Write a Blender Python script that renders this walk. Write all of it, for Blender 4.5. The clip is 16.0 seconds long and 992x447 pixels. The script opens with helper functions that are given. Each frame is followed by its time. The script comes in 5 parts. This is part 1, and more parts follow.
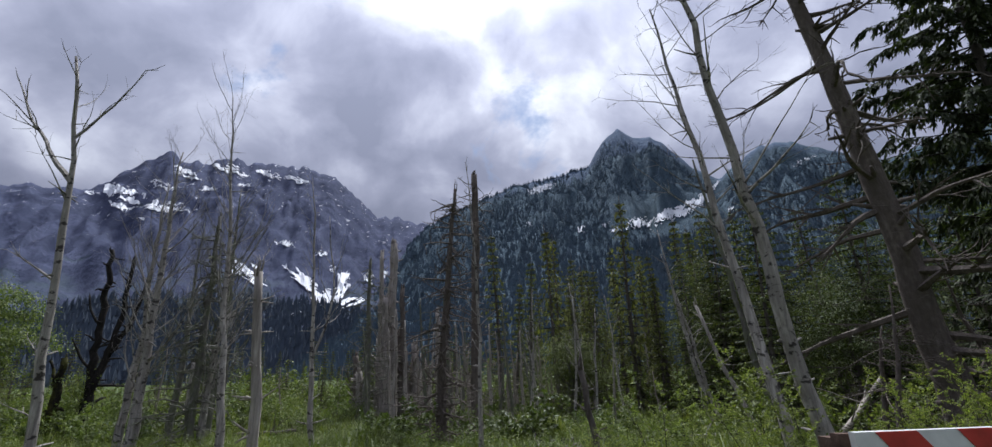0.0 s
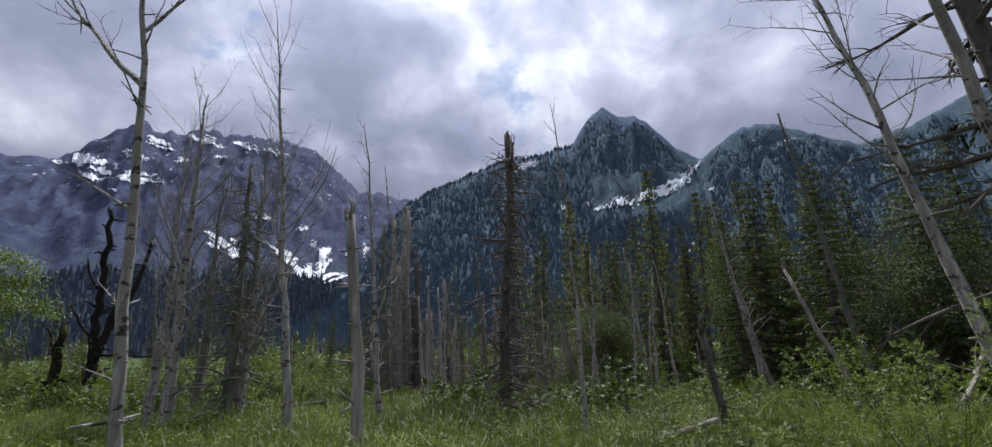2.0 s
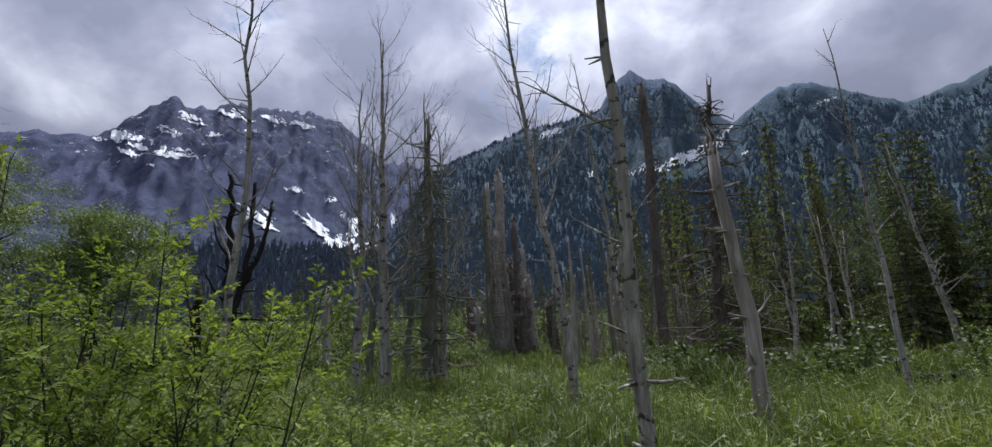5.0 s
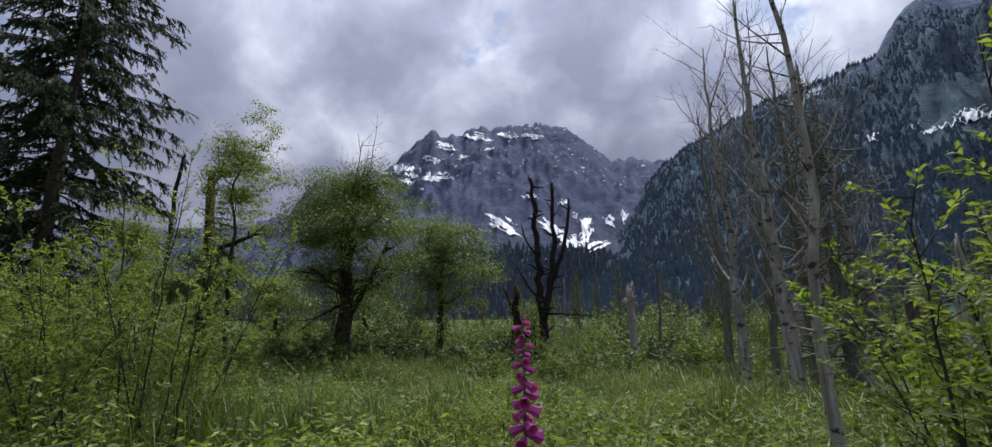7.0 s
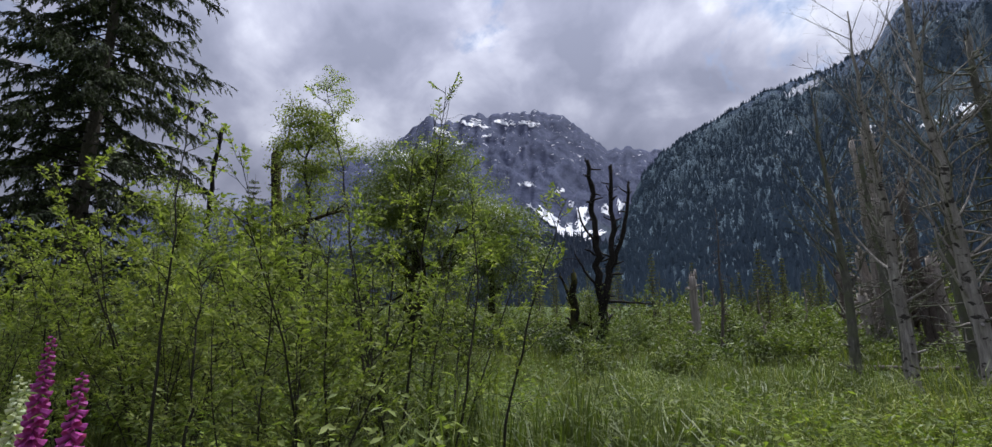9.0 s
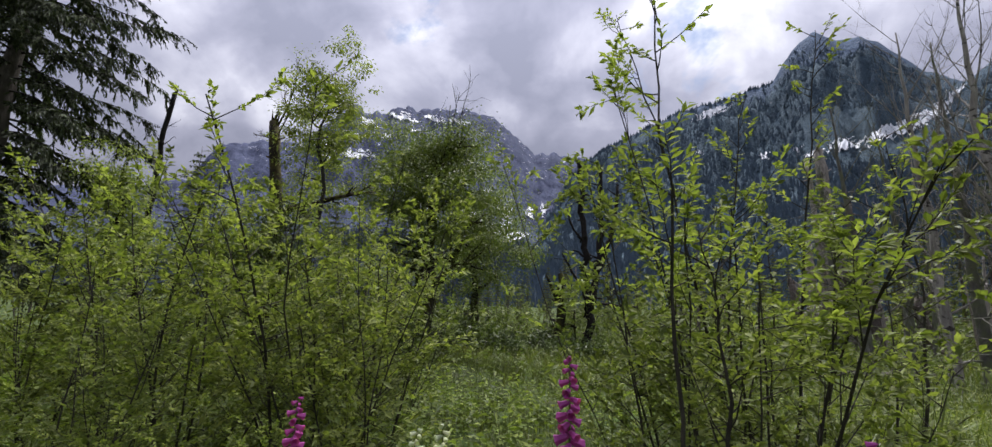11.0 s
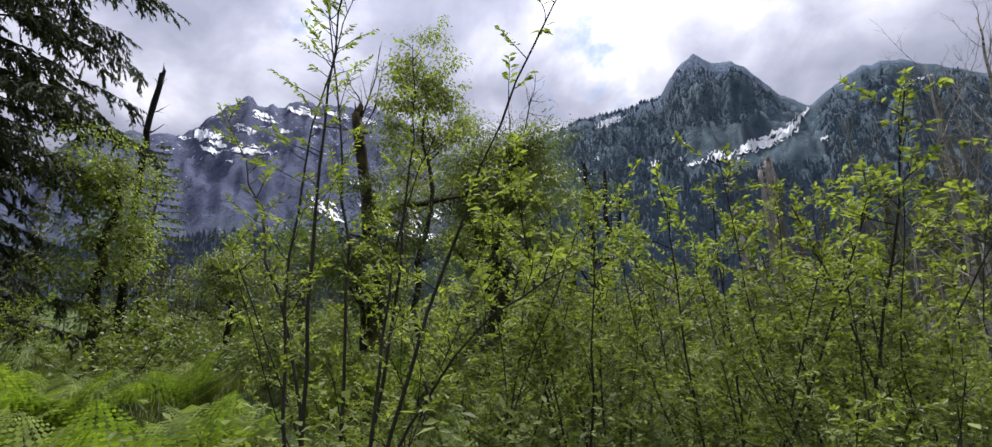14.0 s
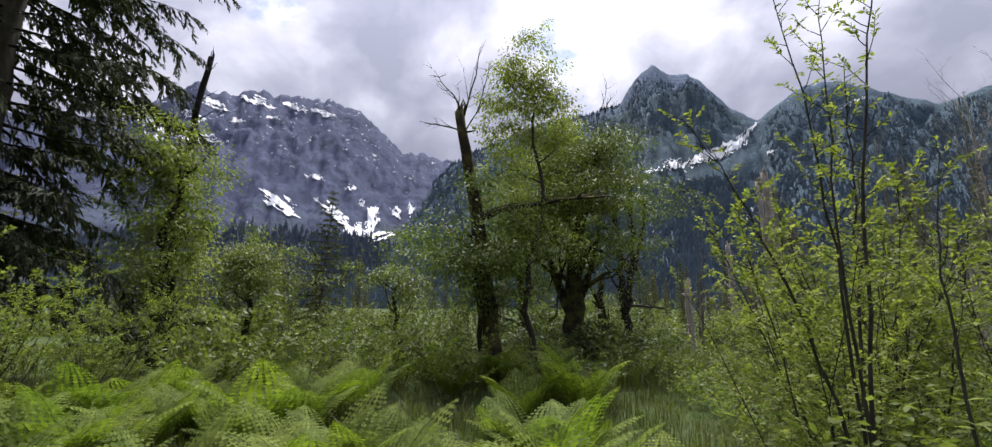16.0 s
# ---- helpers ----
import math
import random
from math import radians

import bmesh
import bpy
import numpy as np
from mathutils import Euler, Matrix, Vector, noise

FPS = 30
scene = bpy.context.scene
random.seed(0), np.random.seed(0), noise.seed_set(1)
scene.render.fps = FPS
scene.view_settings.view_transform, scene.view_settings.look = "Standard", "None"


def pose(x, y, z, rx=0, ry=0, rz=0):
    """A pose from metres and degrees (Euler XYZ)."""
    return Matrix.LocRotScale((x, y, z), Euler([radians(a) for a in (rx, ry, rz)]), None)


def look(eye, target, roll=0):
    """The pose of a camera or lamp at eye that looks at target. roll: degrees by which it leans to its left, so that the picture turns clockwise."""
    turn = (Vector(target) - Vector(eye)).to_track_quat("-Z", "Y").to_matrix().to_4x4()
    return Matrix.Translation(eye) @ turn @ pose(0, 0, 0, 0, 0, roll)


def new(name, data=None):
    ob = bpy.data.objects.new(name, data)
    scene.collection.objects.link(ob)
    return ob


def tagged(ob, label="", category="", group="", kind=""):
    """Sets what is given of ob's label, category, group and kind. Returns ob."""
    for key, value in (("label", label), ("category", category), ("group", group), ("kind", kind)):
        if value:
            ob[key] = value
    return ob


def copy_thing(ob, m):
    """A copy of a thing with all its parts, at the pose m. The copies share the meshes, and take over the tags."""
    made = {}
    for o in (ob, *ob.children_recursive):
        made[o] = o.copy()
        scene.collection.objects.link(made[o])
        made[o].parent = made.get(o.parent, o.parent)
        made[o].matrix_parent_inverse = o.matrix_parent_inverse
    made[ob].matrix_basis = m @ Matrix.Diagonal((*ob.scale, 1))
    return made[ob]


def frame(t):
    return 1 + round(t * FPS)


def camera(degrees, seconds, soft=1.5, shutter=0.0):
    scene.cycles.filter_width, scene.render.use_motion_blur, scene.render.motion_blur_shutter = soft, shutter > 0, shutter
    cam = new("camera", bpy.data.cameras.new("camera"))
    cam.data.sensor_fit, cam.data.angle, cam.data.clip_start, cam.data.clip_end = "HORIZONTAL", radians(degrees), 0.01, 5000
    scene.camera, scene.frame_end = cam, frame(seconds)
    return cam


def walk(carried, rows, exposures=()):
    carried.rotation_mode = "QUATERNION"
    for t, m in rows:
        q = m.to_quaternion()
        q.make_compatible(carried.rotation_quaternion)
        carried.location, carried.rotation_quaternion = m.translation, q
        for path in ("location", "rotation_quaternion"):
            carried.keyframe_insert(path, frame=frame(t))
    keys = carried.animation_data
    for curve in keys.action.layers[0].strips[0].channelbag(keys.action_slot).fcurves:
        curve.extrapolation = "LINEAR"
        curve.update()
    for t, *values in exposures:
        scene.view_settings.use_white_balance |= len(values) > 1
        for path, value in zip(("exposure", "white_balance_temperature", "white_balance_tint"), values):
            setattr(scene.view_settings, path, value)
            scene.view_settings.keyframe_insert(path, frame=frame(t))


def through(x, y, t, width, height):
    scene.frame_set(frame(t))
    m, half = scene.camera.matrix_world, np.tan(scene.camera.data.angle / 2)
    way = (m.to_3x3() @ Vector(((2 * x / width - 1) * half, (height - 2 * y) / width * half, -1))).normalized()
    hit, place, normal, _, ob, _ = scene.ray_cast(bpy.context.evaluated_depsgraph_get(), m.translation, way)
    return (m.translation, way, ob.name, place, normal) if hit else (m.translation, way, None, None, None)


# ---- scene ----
SKY_STRENGTH, SUN_POWER, GLARE = 0.95, 3.0, 8.0
CLOUD_A, CLOUD_B, CLOUD_C = (3.1, 1.7, 0.0), (0.4, 2.3, 0.0), (5.2, 0.6, 0.0)
cam = camera(93.1, 16.0, soft=1.35)
# seconds, x, y, eye height, yaw, pitch, roll
PATH = [
    (0.00, 0.000, -0.000, 1.633, -0.00, 18.67, 1.79),
    (0.50, -0.476, 0.337, 1.599, -1.98, 17.94, 1.25),
    (1.00, -0.984, 0.652, 1.582, -3.18, 16.59, 1.01),
    (1.50, -1.526, 0.965, 1.566, -3.06, 16.04, 1.23),
    (2.00, -2.099, 1.259, 1.541, -2.24, 15.79, 1.65),
    (2.50, -2.742, 1.554, 1.525, -2.36, 13.30, -0.20),
    (3.00, -3.380, 1.754, 1.510, -2.09, 12.38, -0.29),
    (3.20, -3.622, 1.843, 1.516, -1.84, 12.05, -0.20),
    (3.75, -4.394, 2.015, 1.542, -1.84, 11.62, 0.26),
    (4.30, -5.211, 2.124, 1.549, -1.62, 11.67, 0.95),
    (4.80, -5.959, 2.208, 1.538, -0.19, 11.96, 1.52),
    (5.30, -6.700, 2.314, 1.510, 3.33, 12.31, 1.37),
    (5.50, -6.988, 2.373, 1.506, 5.58, 12.43, 0.70),
    (6.00, -7.726, 2.457, 1.534, 11.79, 12.28, 0.67),
    (6.50, -8.442, 2.505, 1.540, 20.31, 12.18, 1.46),
    (7.00, -9.153, 2.524, 1.521, 28.87, 12.37, 0.56),
    (7.50, -9.817, 2.475, 1.537, 34.12, 12.01, 1.20),
    (8.00, -10.479, 2.364, 1.544, 33.84, 11.74, 0.96),
    (8.20, -10.749, 2.319, 1.548, 33.16, 11.54, 0.79),
    (8.70, -11.431, 2.228, 1.551, 30.26, 11.08, 0.25),
    (9.25, -12.186, 2.155, 1.550, 26.12, 10.68, -0.44),
    (9.80, -12.941, 2.097, 1.546, 22.18, 10.47, -1.27),
    (10.30, -13.624, 2.049, 1.539, 19.78, 10.51, -1.94),
    (10.50, -13.892, 2.029, 1.540, 19.38, 10.61, -1.95),
    (11.00, -14.545, 1.971, 1.545, 18.46, 10.82, -1.62),
    (11.50, -15.208, 1.864, 1.553, 17.57, 10.88, -1.24),
    (12.00, -15.883, 1.743, 1.558, 16.77, 10.93, -0.95),
    (12.50, -16.580, 1.653, 1.562, 15.94, 11.00, -0.69),
    (13.00, -17.288, 1.534, 1.554, 13.50, 11.21, -0.21),
    (13.50, -18.026, 1.376, 1.551, 9.92, 11.33, 0.30),
    (14.00, -18.743, 1.214, 1.552, 7.30, 11.17, 0.44),
    (14.50, -19.493, 1.062, 1.558, 5.30, 11.08, 0.02),
    (15.00, -20.257, 0.932, 1.560, 3.68, 11.12, -0.16),
    (15.50, -20.982, 0.865, 1.552, 2.75, 11.19, -0.39),
    (16.00, -21.688, 0.841, 1.545, 2.09, 11.20, -0.30),
]
walk(cam, [(t, pose(x, y, z, 90 + pitch, roll, yaw)) for t, x, y, z, yaw, pitch, roll in PATH],
     exposures=[(0.0, 0.33, 5900, 10), (8.2, 0.37, 5950, 10), (10.5, 0.60, 6250, 12), (13.0, 0.64, 6250, 12), (14.0, 0.84, 6300, 10.5), (16.0, 0.87, 6350, 11)])

# ---- sky, sun ----
SUN_AZ, SUN_EL = 4.0, 61.0          # degrees right of north (y), above the horizon
world = bpy.data.worlds.new("overcast_sky")
scene.world = world
world.use_nodes = True


class Nodes:
    """A short hand for node trees."""

    def __init__(self, tree):
        self.tree = tree
        tree.nodes.clear()

    def add(self, kind, **values):
        n = self.tree.nodes.new(kind)
        for k, v in values.items():
            if k == "blend_type":
                n.blend_type = v
            elif k == "data_type":
                n.data_type = v
            elif k == "operation":
                n.operation = v
            elif k == "sky_type":
                n.sky_type = v
            elif k == "feature":
                n.feature = v
        return n

    def link(self, a, b):
        self.tree.links.new(a, b)

    def put(self, socket, value):
        if isinstance(value, bpy.types.NodeSocket):
            self.link(value, socket)
        else:
            socket.default_value = value

    def noise(self, scale, detail=5.0, rough=0.6, vector=None, distortion=0.0):
        n = self.add("ShaderNodeTexNoise")
        n.inputs["Scale"].default_value = scale
        n.inputs["Detail"].default_value = detail
        n.inputs["Roughness"].default_value = rough
        n.inputs["Distortion"].default_value = distortion
        if vector is not None:
            self.link(vector, n.inputs["Vector"])
        return n.outputs["Fac"]

    def ramp(self, fac, *stops):
        n = self.add("ShaderNodeValToRGB")
        self.put(n.inputs["Fac"], fac)
        el = n.color_ramp.elements
        while len(el) < len(stops):
            el.new(0.5)
        for e, (p, c) in zip(el, stops):
            e.position = p
            e.color = (c, c, c, 1) if isinstance(c, (int, float)) else (*c, 1)
        return n.outputs["Color"]

    def mix(self, fac, a, b, blend="MIX"):
        n = self.add("ShaderNodeMix", data_type="RGBA", blend_type=blend)
        self.put(n.inputs[0], fac)
        for i, c in ((6, a), (7, b)):
            self.put(n.inputs[i], (*c, 1) if isinstance(c, tuple) and len(c) == 3 else c)
        return n.outputs[2]

    def math(self, op, a, b=0.0, c=0.0):
        n = self.add("ShaderNodeMath", operation=op)
        for i, v in enumerate((a, b, c)):
            self.put(n.inputs[i], v)
        return n.outputs[0]

    def mapping(self, vector, scale=(1, 1, 1), loc=(0, 0, 0)):
        n = self.add("ShaderNodeMapping")
        self.link(vector, n.inputs["Vector"])
        n.inputs["Scale"].default_value = scale
        n.inputs["Location"].default_value = loc
        return n.outputs["Vector"]


def direction(az, el):
    a, e = radians(az), radians(el)
    return Vector((math.sin(a) * math.cos(e), math.cos(a) * math.cos(e), math.sin(e)))


W_ = Nodes(world.node_tree)
sky = W_.add("ShaderNodeTexSky", sky_type="NISHITA")
sky.sun_disc = False
sky.sun_elevation, sky.sun_rotation = radians(SUN_EL), radians(SUN_AZ)
co = W_.add("ShaderNodeTexCoord").outputs["Generated"]
# flatten the dome into a cloud deck: x / (z + k), y / (z + k)
sep = W_.add("ShaderNodeSeparateXYZ")
W_.link(co, sep.inputs[0])
zz = W_.math("ADD", W_.math("MAXIMUM", sep.outputs["Z"], 0.0), 0.75)
com = W_.add("ShaderNodeCombineXYZ")
W_.link(W_.math("DIVIDE", sep.outputs["X"], zz), com.inputs[0])
W_.link(W_.math("DIVIDE", sep.outputs["Y"], zz), com.inputs[1])
deck = com.outputs[0]
big = W_.noise(2.9, 3.0, 0.5, W_.mapping(deck, loc=CLOUD_A))
fine = W_.noise(7.0, 9.0, 0.52, W_.mapping(deck, loc=CLOUD_B), 0.2)
dot = W_.add("ShaderNodeVectorMath", operation="DOT_PRODUCT")
W_.link(co, dot.inputs[0])
dot.inputs[1].default_value = direction(SUN_AZ, SUN_EL)
near_sun = W_.math("POWER", W_.math("MAXIMUM", dot.outputs["Value"], 0.0), 9.0)
glare = W_.math("POWER", W_.math("MAXIMUM", dot.outputs["Value"], 0.0), 60.0)
thick = W_.math("ADD", W_.math("MULTIPLY", big, 0.52), W_.math("MULTIPLY", fine, 0.78))
thin = W_.math("SUBTRACT", W_.math("ADD", thick, W_.math("MULTIPLY", near_sun, 0.40)), 0.19)
cloud = W_.ramp(thin, (0.38, (0.29, 0.30, 0.38)), (0.50, (0.39, 0.395, 0.485)), (0.62, (0.58, 0.58, 0.665)),
                (0.74, (0.92, 0.92, 0.96)), (0.85, (1.0, 1.0, 1.0)))
hole = W_.add("ShaderNodeVectorMath", operation="DOT_PRODUCT")
W_.link(co, hole.inputs[0])
hole.inputs[1].default_value = direction(8, 38)
hole = W_.math("MULTIPLY", W_.math("POWER", W_.math("MAXIMUM", hole.outputs["Value"], 0.0), 110.0), 0.17)
gap = W_.ramp(W_.math("ADD", W_.noise(4.0, 6.0, 0.6, W_.mapping(deck, loc=CLOUD_C), 0.3), hole),
              (0.625, 0.0), (0.70, 0.9))
blue = W_.mix(1.0, sky.outputs[0], (0.09, 0.09, 0.09), "MULTIPLY")
both = W_.mix(gap, cloud, blue)
# an overcast dome is brighter overhead, and brightest round the hidden sun
gain = W_.math("ADD", W_.math("ADD", 0.34, W_.math("MULTIPLY", sep.outputs["Z"], 1.28)), W_.math("MULTIPLY", glare, GLARE))
bg = W_.add("ShaderNodeBackground")
W_.link(both, bg.inputs["Color"])
W_.link(W_.math("MULTIPLY", gain, SKY_STRENGTH), bg.inputs["Strength"])
wo = W_.add("ShaderNodeOutputWorld")
W_.link(bg.outputs[0], wo.inputs["Surface"])

sun_data = bpy.data.lights.new("sun", "SUN")
sun_data.energy, sun_data.angle, sun_data.color = SUN_POWER, radians(18), (1.0, 0.96, 0.9)
sun = new("sun", sun_data)
sun.matrix_world = look(direction(SUN_AZ, SUN_EL) * 100, (0, 0, 0))

# ---- materials ----
def material(name, rough=0.85, spec=0.25):
    m = bpy.data.materials.new(name)
    m.use_nodes = True
    n = Nodes(m.node_tree)
    out = n.add("ShaderNodeOutputMaterial")
    bsdf = n.add("ShaderNodeBsdfPrincipled")
    n.link(bsdf.outputs[0], out.inputs["Surface"])
    bsdf.inputs["Roughness"].default_value = rough
    bsdf.inputs["Specular IOR Level"].default_value = spec
    return m, n, bsdf


def bump(n, bsdf, height, strength=0.4, distance=0.02):
    b = n.add("ShaderNodeBump")
    b.inputs["Strength"].default_value = strength
    b.inputs["Distance"].default_value = distance
    n.link(height, b.inputs["Height"])
    n.link(b.outputs[0], bsdf.inputs["Normal"])


def leaf_material(name, dark, mid, light, rough=0.5, through=0.35, patchy=False):
    """Leaves: each one its own tint, some light shining through."""
    m, n, bsdf = material(name, rough, 0.3)
    geo = n.add("ShaderNodeNewGeometry")
    obj = n.add("ShaderNodeObjectInfo")
    c = n.ramp(geo.outputs["Random Per Island"], (0.0, dark), (0.5, mid), (1.0, light))
    co = n.add("ShaderNodeTexCoord").outputs["Object"]
    patch = n.ramp(n.noise(1.3, 3.0, 0.6, co), (0.3, 0.62), (0.7, 1.25))
    c = n.mix(1.0, c, patch, "MULTIPLY")
    if patchy:
        wide = n.ramp(n.noise(0.42, 4.0, 0.6, co), (0.32, (0.50, 0.54, 0.55)), (0.50, (0.85, 0.9, 0.85)), (0.68, (1.25, 1.2, 1.0)))
        c = n.mix(1.0, c, wide, "MULTIPLY")
    tint = n.ramp(obj.outputs["Random"], (0.0, (0.82, 0.9, 0.85)), (1.0, (1.05, 1.06, 0.92)))
    c = n.mix(1.0, c, tint, "MULTIPLY")
    n.link(c, bsdf.inputs["Base Color"])
    tr = n.add("ShaderNodeBsdfTranslucent")
    n.link(n.mix(1.0, c, (1.08, 1.22, 0.52), "MULTIPLY"), tr.inputs["Color"])
    mx = n.add("ShaderNodeMixShader")
    mx.inputs[0].default_value = through
    n.link(bsdf.outputs[0], mx.inputs[1])
    n.link(tr.outputs[0], mx.inputs[2])
    n.link(mx.outputs[0], n.tree.nodes["Material Output"].inputs["Surface"])
    return m


def bark_material(name, dark, mid, light, stretch=0.25, scale=14.0, moss=None, flecks=0.0):
    m, n, bsdf = material(name, 0.9, 0.15)
    co = n.add("ShaderNodeTexCoord").outputs["Object"]
    v = n.mapping(co, (1, 1, stretch))
    g = n.noise(scale, 7.0, 0.65, v)
    patch = n.noise(2.2, 4.0, 0.6, n.mapping(co, (1, 1, 0.6)))
    c = n.ramp(g, (0.28, dark), (0.52, mid), (0.75, light))
    c = n.mix(n.ramp(patch, (0.42, 0.0), (0.62, 0.75)), c, tuple(0.5 * (a + b) for a, b in zip(dark, mid)))
    if flecks:
        f = n.noise(7.0, 4.0, 0.6, n.mapping(co, (1, 1, 1.6)))
        c = n.mix(n.ramp(f, (0.56, 0.0), (0.62, flecks)), c, tuple(0.5 * a for a in dark))
    if moss:
        k = n.noise(3.0, 6.0, 0.65, co)
        c = n.mix(n.ramp(k, (0.45, 0.0), (0.58, 0.9)), c, moss)
    n.link(c, bsdf.inputs["Base Color"])
    bump(n, bsdf, g, 0.8, 0.03)
    return m


M_GROUND, n, bsdf = material("meadow_soil", 0.95, 0.1)
co = n.add("ShaderNodeTexCoord").outputs["Object"]
c = n.ramp(n.noise(0.35, 6, 0.65, co), (0.3, (0.035, 0.045, 0.016)), (0.5, (0.055, 0.085, 0.024)), (0.7, (0.085, 0.12, 0.035)))
c = n.mix(n.ramp(n.noise(5.0, 6, 0.7, co), (0.45, 0.0), (0.62, 0.7)), c, (0.05, 0.045, 0.024))
n.link(c, bsdf.inputs["Base Color"])
bump(n, bsdf, n.noise(12.0, 6, 0.7, co), 0.7, 0.06)

M_GRASS = leaf_material("grass_blades", (0.076, 0.086, 0.025), (0.130, 0.141, 0.040), (0.204, 0.198, 0.066), 0.6, 0.38, True)
M_SEDGE = leaf_material("sedge_blades", (0.090, 0.114, 0.032), (0.150, 0.178, 0.048), (0.230, 0.240, 0.074), 0.5, 0.35, True)
M_WILLOW = leaf_material("willow_leaves", (0.112, 0.134, 0.036), (0.196, 0.221, 0.058), (0.330, 0.345, 0.112), 0.6, 0.48)
M_ALDER = leaf_material("alder_leaves", (0.105, 0.132, 0.030), (0.185, 0.222, 0.048), (0.320, 0.345, 0.084), 0.7, 0.45)
M_MAPLE = leaf_material("mossy_tree_leaves", (0.069, 0.092, 0.024), (0.127, 0.155, 0.036), (0.218, 0.240, 0.067), 0.5, 0.38)
M_FERN = leaf_material("fern_fronds", (0.088, 0.115, 0.020), (0.144, 0.186, 0.029), (0.215, 0.256, 0.047), 0.8, 0.45)
M_NEEDLE = leaf_material("conifer_needles", (0.022, 0.030, 0.014), (0.040, 0.052, 0.022), (0.072, 0.086, 0.036), 0.7, 0.2)
M_OLIVE = leaf_material("olive_needles", (0.050, 0.062, 0.021), (0.088, 0.105, 0.034), (0.143, 0.155, 0.057), 0.7, 0.25)
M_WOODS = leaf_material("woodland_needles", (0.064, 0.068, 0.030), (0.118, 0.122, 0.050), (0.195, 0.188, 0.076), 0.75, 0.3)
M_SHRUB = leaf_material("dark_shrub_leaves", (0.042, 0.056, 0.019), (0.074, 0.096, 0.028), (0.122, 0.148, 0.048), 0.5, 0.3)
M_BIRCH = bark_material("weathered_grey_wood", (0.085, 0.075, 0.066), (0.33, 0.305, 0.27), (0.56, 0.53, 0.48), 0.13, 20, None, 0.95)
M_LICHEN = bark_material("lichened_bark", (0.05, 0.046, 0.04), (0.15, 0.142, 0.122), (0.32, 0.31, 0.27), 0.3, 16, (0.13, 0.14, 0.085))
M_SNAG = bark_material("bleached_splintered_wood", (0.09, 0.077, 0.066), (0.33, 0.295, 0.26), (0.54, 0.50, 0.45), 0.06, 16)
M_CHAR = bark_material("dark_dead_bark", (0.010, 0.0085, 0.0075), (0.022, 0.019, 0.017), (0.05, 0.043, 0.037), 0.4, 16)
M_HAIR = bark_material("brown_grey_dead_bark", (0.06, 0.05, 0.042), (0.13, 0.108, 0.092), (0.22, 0.19, 0.165), 0.4, 16)
M_THICKET = bark_material("bare_brown_twigs", (0.11, 0.092, 0.076), (0.26, 0.225, 0.19), (0.42, 0.375, 0.33), 0.4, 16)
M_BARK = bark_material("grey_brown_bark", (0.05, 0.042, 0.036), (0.11, 0.095, 0.082), (0.20, 0.18, 0.16), 0.3, 16)
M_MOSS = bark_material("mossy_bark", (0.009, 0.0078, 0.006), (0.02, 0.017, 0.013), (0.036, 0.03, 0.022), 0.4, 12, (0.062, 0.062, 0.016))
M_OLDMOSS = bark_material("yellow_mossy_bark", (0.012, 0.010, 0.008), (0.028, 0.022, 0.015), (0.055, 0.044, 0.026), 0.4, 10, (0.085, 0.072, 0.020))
M_STEM = bark_material("shrub_stem_bark", (0.022, 0.020, 0.015), (0.045, 0.041, 0.031), (0.075, 0.068, 0.050), 0.3, 30)


def plain(name, colour, rough=0.6, vary=0.25, scale=20.0):
    m, n, bsdf = material(name, rough, 0.3)
    co = n.add("ShaderNodeTexCoord").outputs["Object"]
    lo = tuple(a * (1 - vary) for a in colour)
    hi = tuple(min(1, a * (1 + vary)) for a in colour)
    n.link(n.ramp(n.noise(scale, 5, 0.6, co), (0.3, lo), (0.7, hi)), bsdf.inputs["Base Color"])
    return m


M_PINK = leaf_material("magenta_bells", (0.30, 0.035, 0.24), (0.46, 0.06, 0.36), (0.60, 0.14, 0.48), 0.5, 0.3)
M_CREAM = leaf_material("cream_bells", (0.50, 0.50, 0.36), (0.64, 0.64, 0.48), (0.75, 0.75, 0.6), 0.5, 0.3)
M_RED = plain("worn_red_sheeting", (0.42, 0.045, 0.035), 0.45, 0.3, 9)
M_WHITE = plain("worn_white_sheeting", (0.62, 0.62, 0.60), 0.45, 0.15, 9)
M_TIMBER = bark_material("weathered_brown_timber", (0.05, 0.032, 0.025), (0.10, 0.065, 0.05), (0.16, 0.11, 0.085), 1.0, 8)

M_SNOW, n, bsdf = material("old_snow", 0.8, 0.2)
co = n.add("ShaderNodeTexCoord").outputs["Object"]
n.link(n.ramp(n.noise(0.02, 6, 0.6, co), (0.3, (0.62, 0.63, 0.66)), (0.6, (0.82, 0.83, 0.85))), bsdf.inputs["Base Color"])


